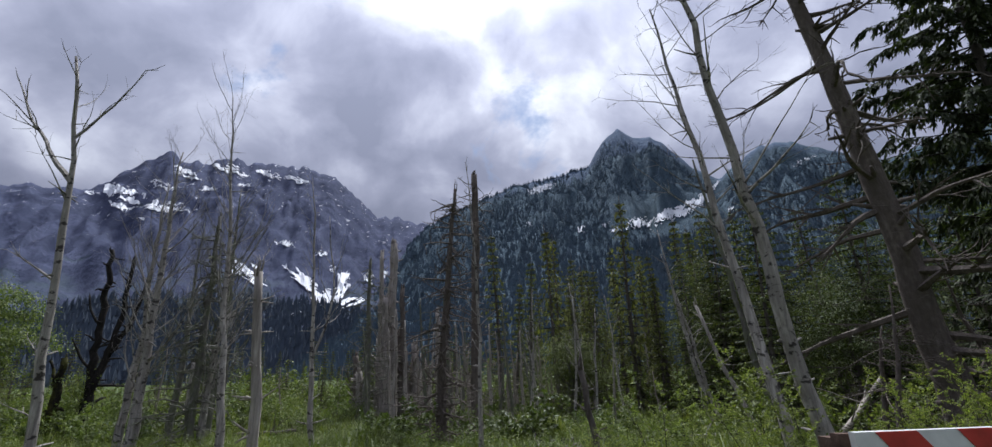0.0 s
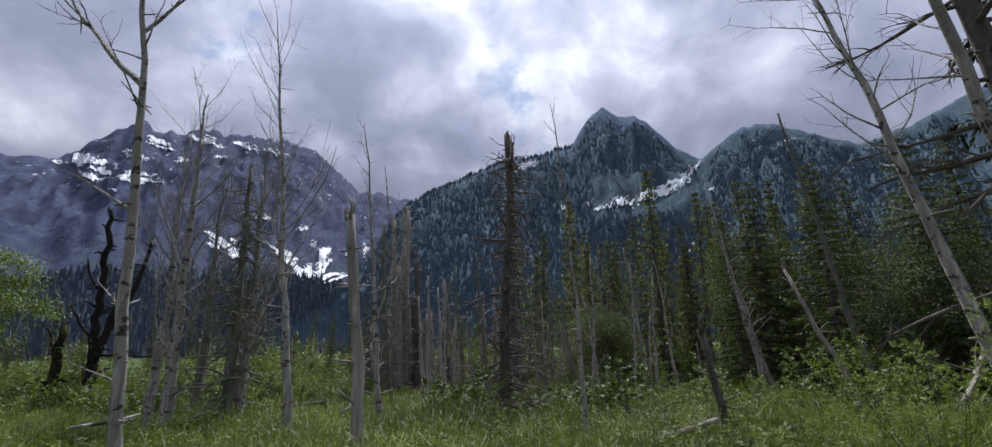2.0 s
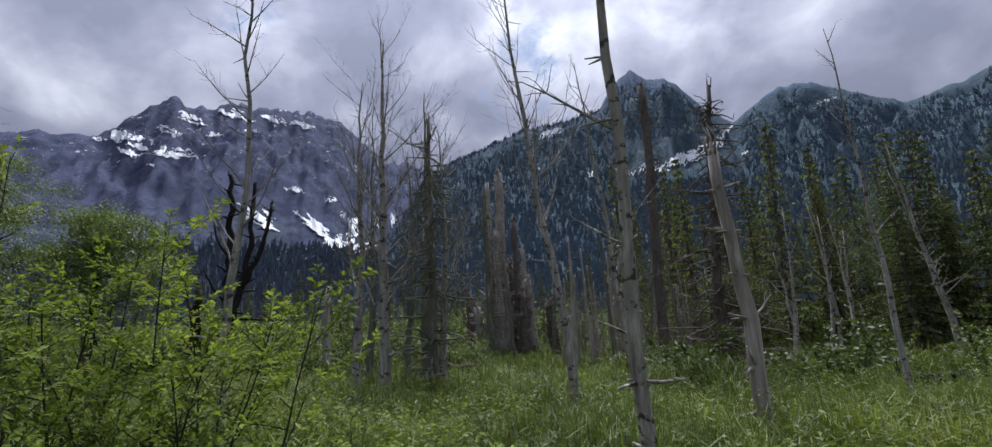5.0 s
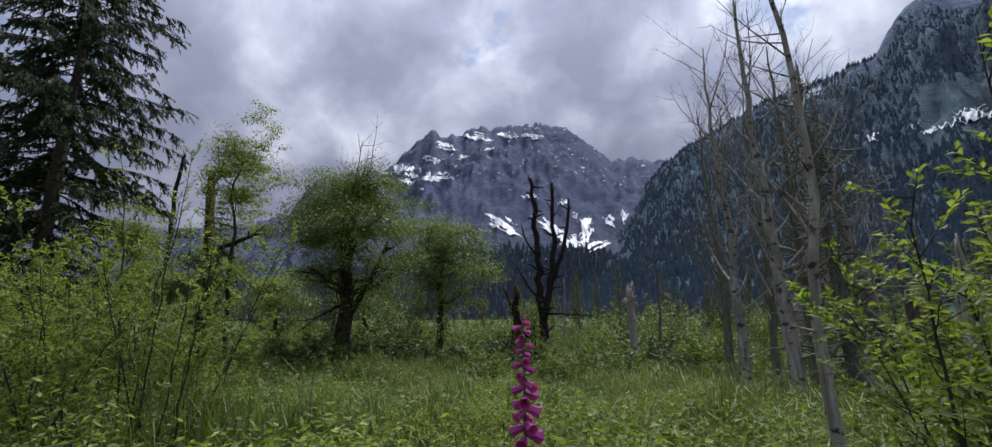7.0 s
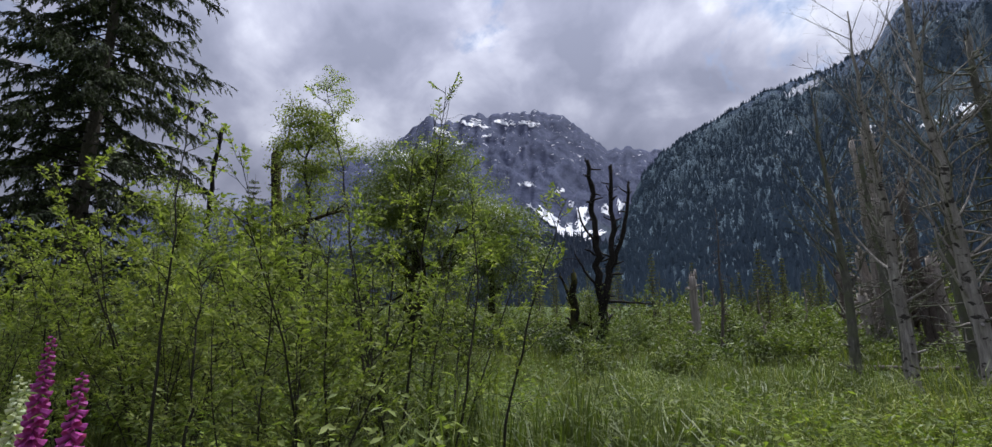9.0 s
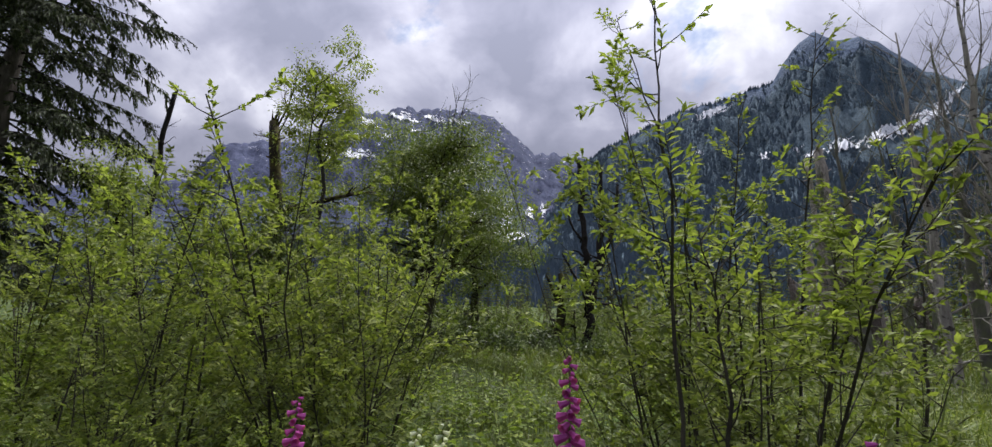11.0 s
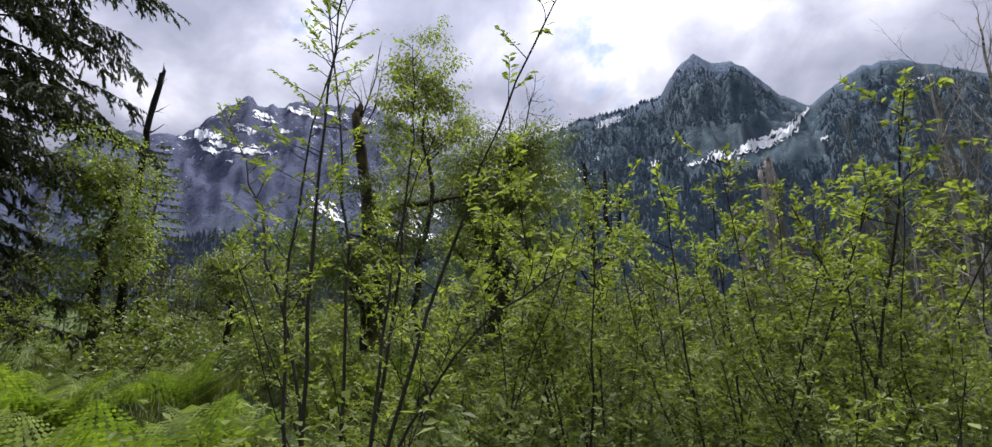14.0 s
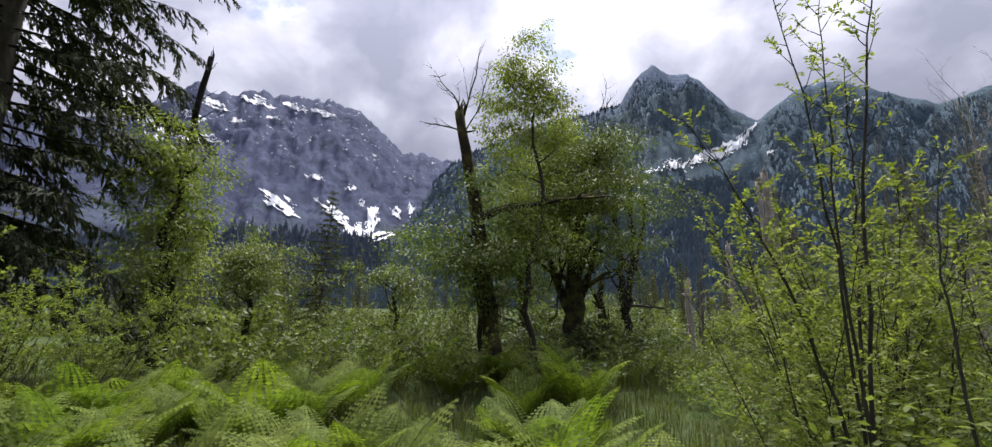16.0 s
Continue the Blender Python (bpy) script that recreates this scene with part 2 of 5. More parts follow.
def mountain_material(name, forest_top, snow_line, rock_lo, rock_hi, forest_lo, forest_hi, snow_fleck):
    """Rock with gullies, forest below a ragged line, small snow flecks above another."""
    m, n, bsdf = material(name, 0.95, 0.05)
    co = n.add("ShaderNodeTexCoord").outputs["Object"]
    s = n.add("ShaderNodeSeparateXYZ")
    n.link(co, s.inputs[0])
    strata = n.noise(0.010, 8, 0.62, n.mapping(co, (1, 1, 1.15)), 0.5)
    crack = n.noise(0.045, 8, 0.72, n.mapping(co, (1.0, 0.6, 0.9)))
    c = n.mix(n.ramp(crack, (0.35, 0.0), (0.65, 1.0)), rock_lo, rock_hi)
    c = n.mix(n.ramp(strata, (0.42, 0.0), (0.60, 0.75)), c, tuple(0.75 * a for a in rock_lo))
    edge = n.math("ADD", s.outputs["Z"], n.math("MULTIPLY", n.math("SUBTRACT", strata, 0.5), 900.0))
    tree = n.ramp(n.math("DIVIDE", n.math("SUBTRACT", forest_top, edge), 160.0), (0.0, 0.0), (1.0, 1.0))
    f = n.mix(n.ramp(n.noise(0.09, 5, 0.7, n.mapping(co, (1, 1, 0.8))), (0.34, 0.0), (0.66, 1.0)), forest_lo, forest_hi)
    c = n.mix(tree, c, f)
    fleck = n.noise(0.030, 6, 0.66, n.mapping(co, (1, 0.7, 1.7)))
    where = n.ramp(n.math("DIVIDE", n.math("SUBTRACT", edge, snow_line), 250.0), (0.0, 0.0), (1.0, 1.0))
    sn = n.math("MULTIPLY", n.ramp(fleck, (snow_fleck, 0.0), (snow_fleck + 0.015, 1.0)), where)
    c = n.mix(sn, c, (0.72, 0.73, 0.76))
    n.link(c, bsdf.inputs["Base Color"])
    bump(n, bsdf, n.math("ADD", crack, n.math("MULTIPLY", strata, 2.0)), 0.7, 18.0)
    return m


# rock and forest colours are shifted to blue: distance haze painted into the base colour
M_ROCK_LEFT = mountain_material("haze_blue_rock_face", 330.0, 560.0, (0.064, 0.074, 0.124), (0.097, 0.108, 0.170), (0.050, 0.066, 0.092), (0.074, 0.091, 0.117), 0.64)
M_ROCK_RIGHT = mountain_material("haze_blue_wooded_peak", 1000.0, 640.0, (0.070, 0.100, 0.154), (0.096, 0.132, 0.196), (0.050, 0.075, 0.098), (0.070, 0.102, 0.128), 0.69)
# distant trees take a paler, bluer tone than near ones, as painted-in haze
M_FARWOOD = plain("haze_blue_far_conifers", (0.066, 0.095, 0.122), 0.95, 0.2, 0.012)
M_VALLEY = plain("haze_blue_valley_conifers", (0.062, 0.080, 0.106), 0.95, 0.2, 0.012)

# ---- builders ----
class Build:
    """Collects vertices and faces for one mesh."""

    def __init__(self):
        self.v, self.f, self.count = [], [], 0

    def add(self, verts, faces):
        verts = np.asarray(verts, float)
        self.v.append(verts)
        self.f.extend(tuple(i + self.count for i in f) for f in faces)
        self.count += len(verts)

    def grid(self, verts, loops):
        """Many alike pieces at once: verts (n, k, 3), loops: faces of one piece."""
        n, k, _ = verts.shape
        self.v.append(verts.reshape(-1, 3))
        base = self.count + k * np.arange(n)
        for f in loops:
            self.f.extend(map(tuple, (base[:, None] + np.array(f)[None]).tolist()))
        self.count += n * k

    def tube(self, pts, radii, sides=7, wob=0.0, rng=None, cap=True):
        pts, radii = np.asarray(pts, float), np.asarray(radii, float)
        n = len(pts)
        d = np.gradient(pts, axis=0)
        d /= np.linalg.norm(d, axis=1)[:, None] + 1e-9
        a = np.where(abs(d[:, 2:3]) < 0.9, [[0, 0, 1.0]], [[1.0, 0, 0]])
        u = np.cross(d, a)
        u /= np.linalg.norm(u, axis=1)[:, None]
        w = np.cross(d, u)
        ang = 2 * np.pi * np.arange(sides) / sides
        rr = np.repeat(radii[:, None], sides, 1)
        if wob and rng is not None:
            rr = rr * (1 + wob * rng.uniform(-1, 1, (n, sides)) + wob * rng.uniform(-1, 1, (1, sides)))
        ring = pts[:, None] + rr[..., None] * (np.cos(ang)[None, :, None] * u[:, None] + np.sin(ang)[None, :, None] * w[:, None])
        faces = []
        for i in range(n - 1):
            for j in range(sides):
                k = (j + 1) % sides
                faces.append((i * sides + j, i * sides + k, (i + 1) * sides + k, (i + 1) * sides + j))
        if cap:
            faces.append(tuple(range((n - 1) * sides, n * sides)))
            faces.append(tuple(reversed(range(sides))))
        self.add(ring.reshape(-1, 3), faces)

    def box(self, size, m=None):
        x, y, z = (s / 2 for s in size)
        v = np.array([(i * x, j * y, k * z) for i in (-1, 1) for j in (-1, 1) for k in (-1, 1)], float)
        if m is not None:
            v = np.array([m @ Vector(p) for p in v])
        self.add(v, [(0, 1, 3, 2), (4, 6, 7, 5), (0, 4, 5, 1), (2, 3, 7, 6), (0, 2, 6, 4), (1, 5, 7, 3)])

    def leaves(self, pos, way, length, width, rng, droop=0.25, simple=False):
        """Leaf blades at pos, growing along way."""
        pos, way = np.asarray(pos, float), np.asarray(way, float)
        n = len(pos)
        if n == 0:
            return
        way = way + rng.normal(0, 0.35, (n, 3))
        way /= np.linalg.norm(way, axis=1)[:, None] + 1e-9
        side = np.cross(way, rng.normal(0, 1, (n, 3)) + np.array([0, 0, 2.0]))
        side /= np.linalg.norm(side, axis=1)[:, None] + 1e-9
        up = np.cross(side, way)
        ln = (length * rng.uniform(0.6, 1.25, n))[:, None]
        wd = (width * rng.uniform(0.7, 1.2, n))[:, None]
        tip = pos + way * ln - np.array([0, 0, 1]) * ln * droop
        mid = pos + way * ln * 0.5 - np.array([0, 0, 1]) * ln * droop * 0.3
        if simple:
            self.grid(np.stack([pos, mid + side * wd, tip, mid - side * wd], 1), [(0, 1, 2, 3)])
        else:
            lift = up * wd * 0.35
            self.grid(np.stack([pos, mid + side * wd + lift, tip, mid - side * wd + lift, mid], 1),
                      [(0, 1, 4), (1, 2, 4), (2, 3, 4), (3, 0, 4)])

    def mesh(self, name, material, smooth=False):
        me = bpy.data.meshes.new(name)
        v = np.concatenate(self.v) if self.v else np.zeros((0, 3))
        me.from_pydata(v.tolist(), [], self.f)
        me.materials.append(material)
        if smooth:
            me.polygons.foreach_set("use_smooth", [True] * len(me.polygons))
        me.update()
        return me


def part(name, b, mat, parent=None, label="", smooth=False):
    ob = new(name, b.mesh(name, mat, smooth))
    ob.parent = parent
    return tagged(ob, label) if label else ob


def thing(name, label, category, group="", m=None):
    ob = tagged(new(name), label, category, group)
    ob.empty_display_size = 0.2
    if m is not None:
        ob.matrix_world = m
    return ob


def bend(start, way, length, n, rng, wander=0.08, rise=0.0, droop=0.0):
    """A wandering line of n points."""
    p, d = np.array(start, float), np.array(way, float)
    d /= np.linalg.norm(d)
    out, step = [p.copy()], length / (n - 1)
    for i in range(n - 1):
        d = d + rng.normal(0, wander, 3) + np.array([0, 0, rise - droop * i / n])
        d /= np.linalg.norm(d)
        p = p + d * step
        out.append(p.copy())
    return np.array(out)


# ---- ground ----
def ground_z(x, y):
    """Height of the meadow: a low verge by the trail, gentle hummocks, a mound under the mossy trees."""
    r = math.hypot(x + 10, y)
    z = 0.30 * math.exp(-(y / 13.0) ** 2) - 0.05
    z += 0.45 * math.exp(-((x + 21) ** 2 + (y - 12.5) ** 2) / 30.0)
    z += (0.12 * noise.noise((x * 0.35, y * 0.35, 0.0)) + 0.13 * noise.noise((x * 0.9, y * 0.9, 4.0))) * min(1.0, max(0.0, (y - 3) / 4))
    if r > 120:
        z += (r - 120) * 0.035
    return z


rings = [0.0, 0.7, 1.5, 2.5, 3.5, 4.6, 5.8, 7, 8.4, 10, 12, 14, 16, 18.5, 21, 24, 27, 31, 36, 42, 50, 60, 75, 95, 120, 160, 220, 320, 480, 700, 1000, 1500, 2200, 3200, 4500]
b = Build()
SEG = 120
verts, faces = [(-10.0, 4.0, ground_z(-10, 4))], []
for r in rings[1:]:
    for j in range(SEG):
        a = 2 * math.pi * j / SEG
        x, y = -10 + r * math.sin(a) * (1.5 if r < 60 else 1 + 0.5 * 60 / r), 4 + r * math.cos(a)
        verts.append((x, y, ground_z(x, y) if r < 300 else 6.0 + (r - 300) * 0.004))
for j in range(SEG):
    faces.append((0, 1 + (j + 1) % SEG, 1 + j))
for i in range(len(rings) - 2):
    for j in range(SEG):
        p, q = 1 + i * SEG, 1 + (i + 1) * SEG
        k = (j + 1) % SEG
        faces.append((p + j, p + k, q + k, q + j))
b.add(verts, faces)
tagged(part("ground", b, M_GROUND, smooth=True), "damp green meadow ground with brown soil patches", "ground", kind="structure")


# ---- mountains ----
def mountain(name, label, mat, profile, ridge_r, foot_r, seed, rough, jag, power=1.15, cols=360, rows=56):
    """A range seen as a skyline: profile gives azimuth and elevation of its crest in degrees; it slopes down to foot_r."""
    az0, az1 = profile[0][0], profile[-1][0]
    pa, pe = [p[0] for p in profile], [p[1] for p in profile]

    def height(az, s):
        """s: 0 at the foot, 1 at the crest, beyond 1 the far side."""
        e = float(np.interp(az, pa, pe))
        e += jag * noise.fractal((az * 0.8, seed, 0.0), 0.9, 2.1, 5)
        r = foot_r + (ridge_r - foot_r) * s
        crest = ridge_r * math.tan(radians(max(e, 0.3)))
        if s <= 1:
            bent = az + 2.2 * noise.noise((az * 0.12, s * 4.0, seed))
            spur = noise.ridged_multi_fractal((bent * 0.30, s * 6.5 + seed, seed * 1.7), 0.9, 2.1, 6, 1.0, 2.0)
            z = crest * s ** power * (1 + rough * (spur - 1.1) * 4 * s * (1 - s) * 0.5)
            z = min(z, r * math.tan(radians(max(e, 0.3))) * (0.985 if s < 1 else 1.0))
        else:
            z = crest * (1 - (s - 1) * 1.2)
        return r, z

    def place(az, s, lift=0.0):
        r, z = height(az, s)
        a = radians(az)
        return (r * math.sin(a), r * math.cos(a), z + lift)

    b = Build()
    ss = [i / (rows - 4) for i in range(rows - 3)] + [1.05, 1.2, 1.5]
    verts = [place(az0 + (az1 - az0) * j / cols, s) for s in ss for j in range(cols + 1)]
    faces = [(i * (cols + 1) + j, i * (cols + 1) + j + 1, (i + 1) * (cols + 1) + j + 1, (i + 1) * (cols + 1) + j)
             for i in range(len(ss) - 1) for j in range(cols)]
    b.add(verts, faces)
    ob = part(name, b, mat, smooth=True)
    xyz = np.array(verts).reshape(len(ss), cols + 1, 3)[:rows - 3]
    elev = np.degrees(np.arctan2(xyz[..., 2], np.hypot(xyz[..., 0], xyz[..., 1])))
    azs = np.linspace(az0, az1, cols + 1)
    return tagged(ob, label, "mountain"), place, (azs, ss[:rows - 3], elev, place)


def snowfield(host, table, az, el, w, h, seed, tilt=0.0):
    """A ragged snow patch lying on a mountain side, w by h degrees about (az, el); tilt: its rise from one end to the other."""
    azs, ss, elev, place = table
    n, b = 34, Build()
    idx, verts = {}, []
    for i in range(n):
        u = 2.4 * i / (n - 1) - 1.2
        a = az + 0.5 * w * u
        c = int(np.clip(np.searchsorted(azs, a), 1, len(azs) - 1))
        f = (a - azs[c - 1]) / (azs[c] - azs[c - 1])
        col = np.maximum.accumulate(elev[:, c - 1] * (1 - f) + elev[:, c] * f)
        for j in range(n):
            v = 2.4 * j / (n - 1) - 1.2
            k = u * u + v * v + 1.5 * noise.fractal((u * 1.6 + seed * 3.1, v * 2.3, seed), 0.7, 2.1, 5)
            e = el + 0.5 * h * v + 0.5 * tilt * u
            q = int(np.searchsorted(col, e))
            if k < 0.62 and 0 < q < len(ss):
                g = (e - col[q - 1]) / max(1e-6, col[q] - col[q - 1])
                idx[i, j] = len(verts)
                verts.append(place(a, ss[q - 1] + g * (ss[q] - ss[q - 1]), 6.0))
    faces = [(idx[i, j], idx[i + 1, j], idx[i + 1, j + 1], idx[i, j + 1]) for i in range(n - 1) for j in range(n - 1)
             if all(q in idx for q in ((i, j), (i + 1, j), (i + 1, j + 1), (i, j + 1)))]
    if faces:
        b.add(verts, faces)
        part("snowfield", b, M_SNOW, host, "dirty white old snow patch")


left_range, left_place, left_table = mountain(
    "mountain", "rocky mountain painted hazy blue-grey, scattered snowfields below its jagged crest", M_ROCK_LEFT,
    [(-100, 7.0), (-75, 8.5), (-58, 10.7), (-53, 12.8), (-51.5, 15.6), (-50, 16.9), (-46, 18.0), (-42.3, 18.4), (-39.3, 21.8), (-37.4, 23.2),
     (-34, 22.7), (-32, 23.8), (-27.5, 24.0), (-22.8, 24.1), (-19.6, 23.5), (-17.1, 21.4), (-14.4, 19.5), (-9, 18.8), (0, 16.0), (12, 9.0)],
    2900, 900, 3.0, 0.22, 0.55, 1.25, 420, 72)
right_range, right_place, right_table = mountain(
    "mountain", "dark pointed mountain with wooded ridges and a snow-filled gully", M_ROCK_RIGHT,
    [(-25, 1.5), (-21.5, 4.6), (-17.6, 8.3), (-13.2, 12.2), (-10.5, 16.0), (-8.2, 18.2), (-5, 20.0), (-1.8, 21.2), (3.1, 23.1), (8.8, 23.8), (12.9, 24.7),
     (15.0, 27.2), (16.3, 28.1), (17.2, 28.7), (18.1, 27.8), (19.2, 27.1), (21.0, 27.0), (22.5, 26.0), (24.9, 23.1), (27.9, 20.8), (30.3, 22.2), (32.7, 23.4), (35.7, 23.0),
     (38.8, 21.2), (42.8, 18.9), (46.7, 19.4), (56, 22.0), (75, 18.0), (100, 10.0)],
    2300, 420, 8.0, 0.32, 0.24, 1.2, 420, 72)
for az, el, w, h, tilt in [(-39.4, 18.0, 4.6, 3.0, -0.6), (-35.8, 17.8, 4.4, 1.0, 0.3), (-35.3, 21.5, 3.0, 1.0, -0.6), (-31.3, 22.7, 4.2, 1.1, -0.6), (-36.9, 19.9, 2.6, 0.8, -0.3), (-33.0, 20.3, 1.8, 0.6, 0.2),
                           (-27.4, 22.9, 3.4, 0.9, -0.5), (-24.0, 22.6, 3.0, 0.8, -0.6), (-29.5, 21.3, 1.6, 0.5, 0.1), (-42.6, 18.0, 1.2, 0.5, 0.1),
                           (-27.9, 12.0, 4.4, 2.0, -2.2), (-21.6, 11.2, 5.8, 2.0, -3.4), (-20.0, 9.4, 2.6, 2.2, -0.8), (-18.0, 11.2, 1.7, 3.8, 0.9), (-17.4, 9.0, 4.6, 1.2, 1.3),
                           (-15.2, 12.0, 1.5, 1.5, -0.8), (-13.3, 12.5, 1.0, 1.8, 0.6), (-24.6, 15.4, 2.0, 0.7, -0.2), (-20.6, 14.5, 1.5, 0.7, 0.3), (-23.2, 7.8, 2.4, 0.5, 0.5), (-38.7, 4.8, 1.4, 2.0, 0.3), (-22.0, 8.9, 1.8, 0.7, 0.2), (-19.2, 12.9, 0.8, 0.9, 0.1)]:
    snowfield(left_range, left_table, az, el, w, h, az * 0.7 + el, tilt)
for az, el, w, h, tilt in [(18.0, 17.1, 4.4, 1.3, 0.5), (21.2, 17.5, 4.4, 1.6, 0.9), (23.7, 18.1, 3.8, 1.5, 0.9), (26.0, 18.9, 3.6, 1.6, 2.3), (7.0, 22.6, 3.4, 0.8, 0.5), (27.2, 20.0, 1.6, 0.7, 1.5),
                           (5.6, 22.1, 2.6, 0.6, 0.3), (11.4, 17.1, 1.2, 0.8, 0.0), (4.9, 18.3, 0.9, 0.6, 0.0), (25.6, 11.0, 1.4, 0.7, 1.2), (28.6, 17.2, 0.9, 0.6, 0.0), (14.4, 17.4, 1.0, 0.6, 0.4), (15.4, 16.6, 1.2, 0.6, 0.2), (36.5, 20.6, 2.2, 0.35, 0.3)]:
    snowfield(right_range, right_table, az, el, w, h, az * 0.7 + el, tilt)

# woods on the mountain sides: small ragged conifers
rng = np.random.default_rng(5)


def slope_woods(place, n, az_range, s_range, tall, crest=0):
    b = Build()
    pos = []
    for i in range(n):
        az = rng.uniform(*az_range)
        s = 0.998 if i < crest else rng.uniform(*s_range) ** 1.1
        p = place(az, s)
        e = math.degrees(math.atan2(p[2], math.hypot(p[0], p[1])))
        if 15 < az < 28.5 and 15.2 < e < 20.5 and i >= crest:
            p = place(az, 0.3 * rng.uniform(0.1, 1))
        pos.append(p)
    pos = np.array(pos)
    h = rng.uniform(0.55, 1.15, n)[:, None] * tall
    w = h * rng.uniform(0.18, 0.28, (n, 1))
    ang = rng.uniform(0, 6.28, n)[:, None]
    z = np.array([[0, 0, 1.0]])
    ring = lambda r, k, f: pos + np.concatenate([np.cos(ang + k) * w * r, np.sin(ang + k) * w * r, np.zeros((n, 1))], 1) + z * h * f
    v = np.stack([ring(1, 0, .05), ring(1, 2.1, .05), ring(1, 4.2, .05), pos + z * h * 0.65,
                  ring(.62, 1, .42), ring(.62, 3.1, .42), ring(.62, 5.2, .42), pos + z * h], 1)
    b.grid(v, [(0, 1, 3), (1, 2, 3), (2, 0, 3), (4, 5, 7), (5, 6, 7), (6, 4, 7)])
    return b


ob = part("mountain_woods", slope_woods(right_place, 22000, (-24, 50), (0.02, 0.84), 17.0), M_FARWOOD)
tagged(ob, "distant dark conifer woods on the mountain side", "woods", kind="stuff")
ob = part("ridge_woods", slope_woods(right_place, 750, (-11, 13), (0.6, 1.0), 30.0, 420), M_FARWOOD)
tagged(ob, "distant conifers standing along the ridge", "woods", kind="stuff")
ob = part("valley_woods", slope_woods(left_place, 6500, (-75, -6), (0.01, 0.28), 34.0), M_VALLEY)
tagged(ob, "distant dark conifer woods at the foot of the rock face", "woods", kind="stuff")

# ---- kinds of plants ----
def limb_mesh(rng, start, way, length, radius, twigs, rise=0.04, droop=0.0, fine=1.0):
    """One bare limb with its twigs."""
    b = Build()
    n = max(4, int(length / 0.22) + 2)
    line = bend(start, way, length, n, rng, 0.09 if n < 14 else 0.055, rise, droop)
    b.tube(line, np.linspace(radius, radius * 0.22, n), 5, 0.12, rng)
    for _ in range(twigs):
        i = int(rng.integers(max(1, n // 4), n))
        d = line[min(i, n - 1)] - line[max(i - 1, 0)]
        d = d / (np.linalg.norm(d) + 1e-9) + rng.normal(0, 0.55, 3)
        k = length * rng.uniform(0.18, 0.5) * (1 - 0.5 * i / n) * fine
        t = bend(line[i], d, k, 5, rng, 0.13, rise, droop)
        b.tube(t, np.linspace(radius * 0.34, radius * 0.1, 5), 3, 0, rng, False)
        if k > 0.3:
            for _ in range(2):
                q = int(rng.integers(1, 5))
                b.tube(bend(t[q], d + rng.normal(0, 0.5, 3), k * 0.45, 4, rng, 0.12, rise), np.linspace(radius * 0.16, radius * 0.06, 4), 3, 0, rng, False)
    return b


def trunk_line(rng, height, lean, wander):
    n = max(6, int(height / 0.5) + 2)
    t = np.linspace(0, 1, n)
    off = np.cumsum(rng.normal(0, wander, (n, 2)), 0)
    off -= off[0]
    off -= t[:, None] * off[-1]
    return np.stack([lean[0] * t + off[:, 0], lean[1] * t + off[:, 1], height * t - 0.15], 1)


def splinters(b, top, radius, rng, count, tall):
    """A broken, splintered top."""
    for _ in range(count):
        a, q = rng.uniform(0, 6.28), rng.uniform(0.2, 0.95) * radius
        p = top + np.array([math.cos(a) * q, math.sin(a) * q, -0.08])
        h = tall * rng.uniform(0.3, 1.0)
        b.tube([p, p + [rng.normal(0, .02), rng.normal(0, .02), h * .6], p + [rng.normal(0, .03), rng.normal(0, .03), h]],
               [radius * .35, radius * .22, radius * .05], 4, 0.2, rng)


def dead_tree(name, label, at, lean, height, radius, seed, mat, limbs=10, limb_len=1.6, low=0.35, twigs=6, rise=0.05, out=0.8,
              broken=False, knots=10, top_r=0.15, group="", extra=()):
    """A standing dead tree: trunk with knots and stubs, and its bare limbs. extra: (height share, azimuth, rise, length, radius)."""
    rng = np.random.default_rng(seed)
    t = thing(name, label, "tree", group, pose(at[0], at[1], ground_z(*at)))
    line = trunk_line(rng, height, lean, 0.03)
    n = len(line)
    rad = radius * np.interp(np.linspace(0, 1, n), [0, 0.04, 0.12, 1], [1.35, 1.12, 1.0, max(top_r, 0.12) if not broken else max(top_r, 0.6)])
    b = Build()
    b.tube(line, rad, 9, 0.16 if broken else 0.08, rng)
    for _ in range(knots * 2):
        i = int(rng.integers(1, n - 1))
        a = rng.uniform(0, 6.28)
        d = np.array([math.cos(a), math.sin(a), rng.uniform(-0.2, 0.5)])
        b.tube(bend(line[i], d, rad[i] + rng.uniform(0.02, 0.5) ** 1.6, 3, rng, 0.1), [rad[i] * .34, rad[i] * .24, rad[i] * .14], 5, 0.15, rng)
    if broken:
        splinters(b, line[-1], rad[-1], rng, 7, 0.45)
    part("trunk", b, mat, t, smooth=True)
    at_line = lambda f: np.array([np.interp(f, np.linspace(0, 1, n), line[:, k]) for k in range(3)])
    for i in range(limbs):
        f = low + (0.98 - low) * ((i + rng.uniform(0.1, 0.9)) / limbs)
        a = rng.uniform(0, 6.28)
        d = np.array([math.cos(a) * out, math.sin(a) * out, rng.uniform(0.25, 0.9) if rise > 0 else rng.uniform(-0.35, 0.1)])
        k = limb_len * rng.uniform(0.5, 1.2) * (1.15 - 0.55 * f)
        r = np.interp(f, [0, 1], [radius, radius * top_r]) * rng.uniform(0.22, 0.42)
        part("limb", limb_mesh(rng, at_line(f), d, k, max(r, 0.008), twigs, rise), mat, t)
    for f, az, up, k, r in extra:
        a = radians(az)
        part("limb", limb_mesh(rng, at_line(f), (math.sin(a), math.cos(a), up), k, r, 7, 0.03), mat, t)
    return t


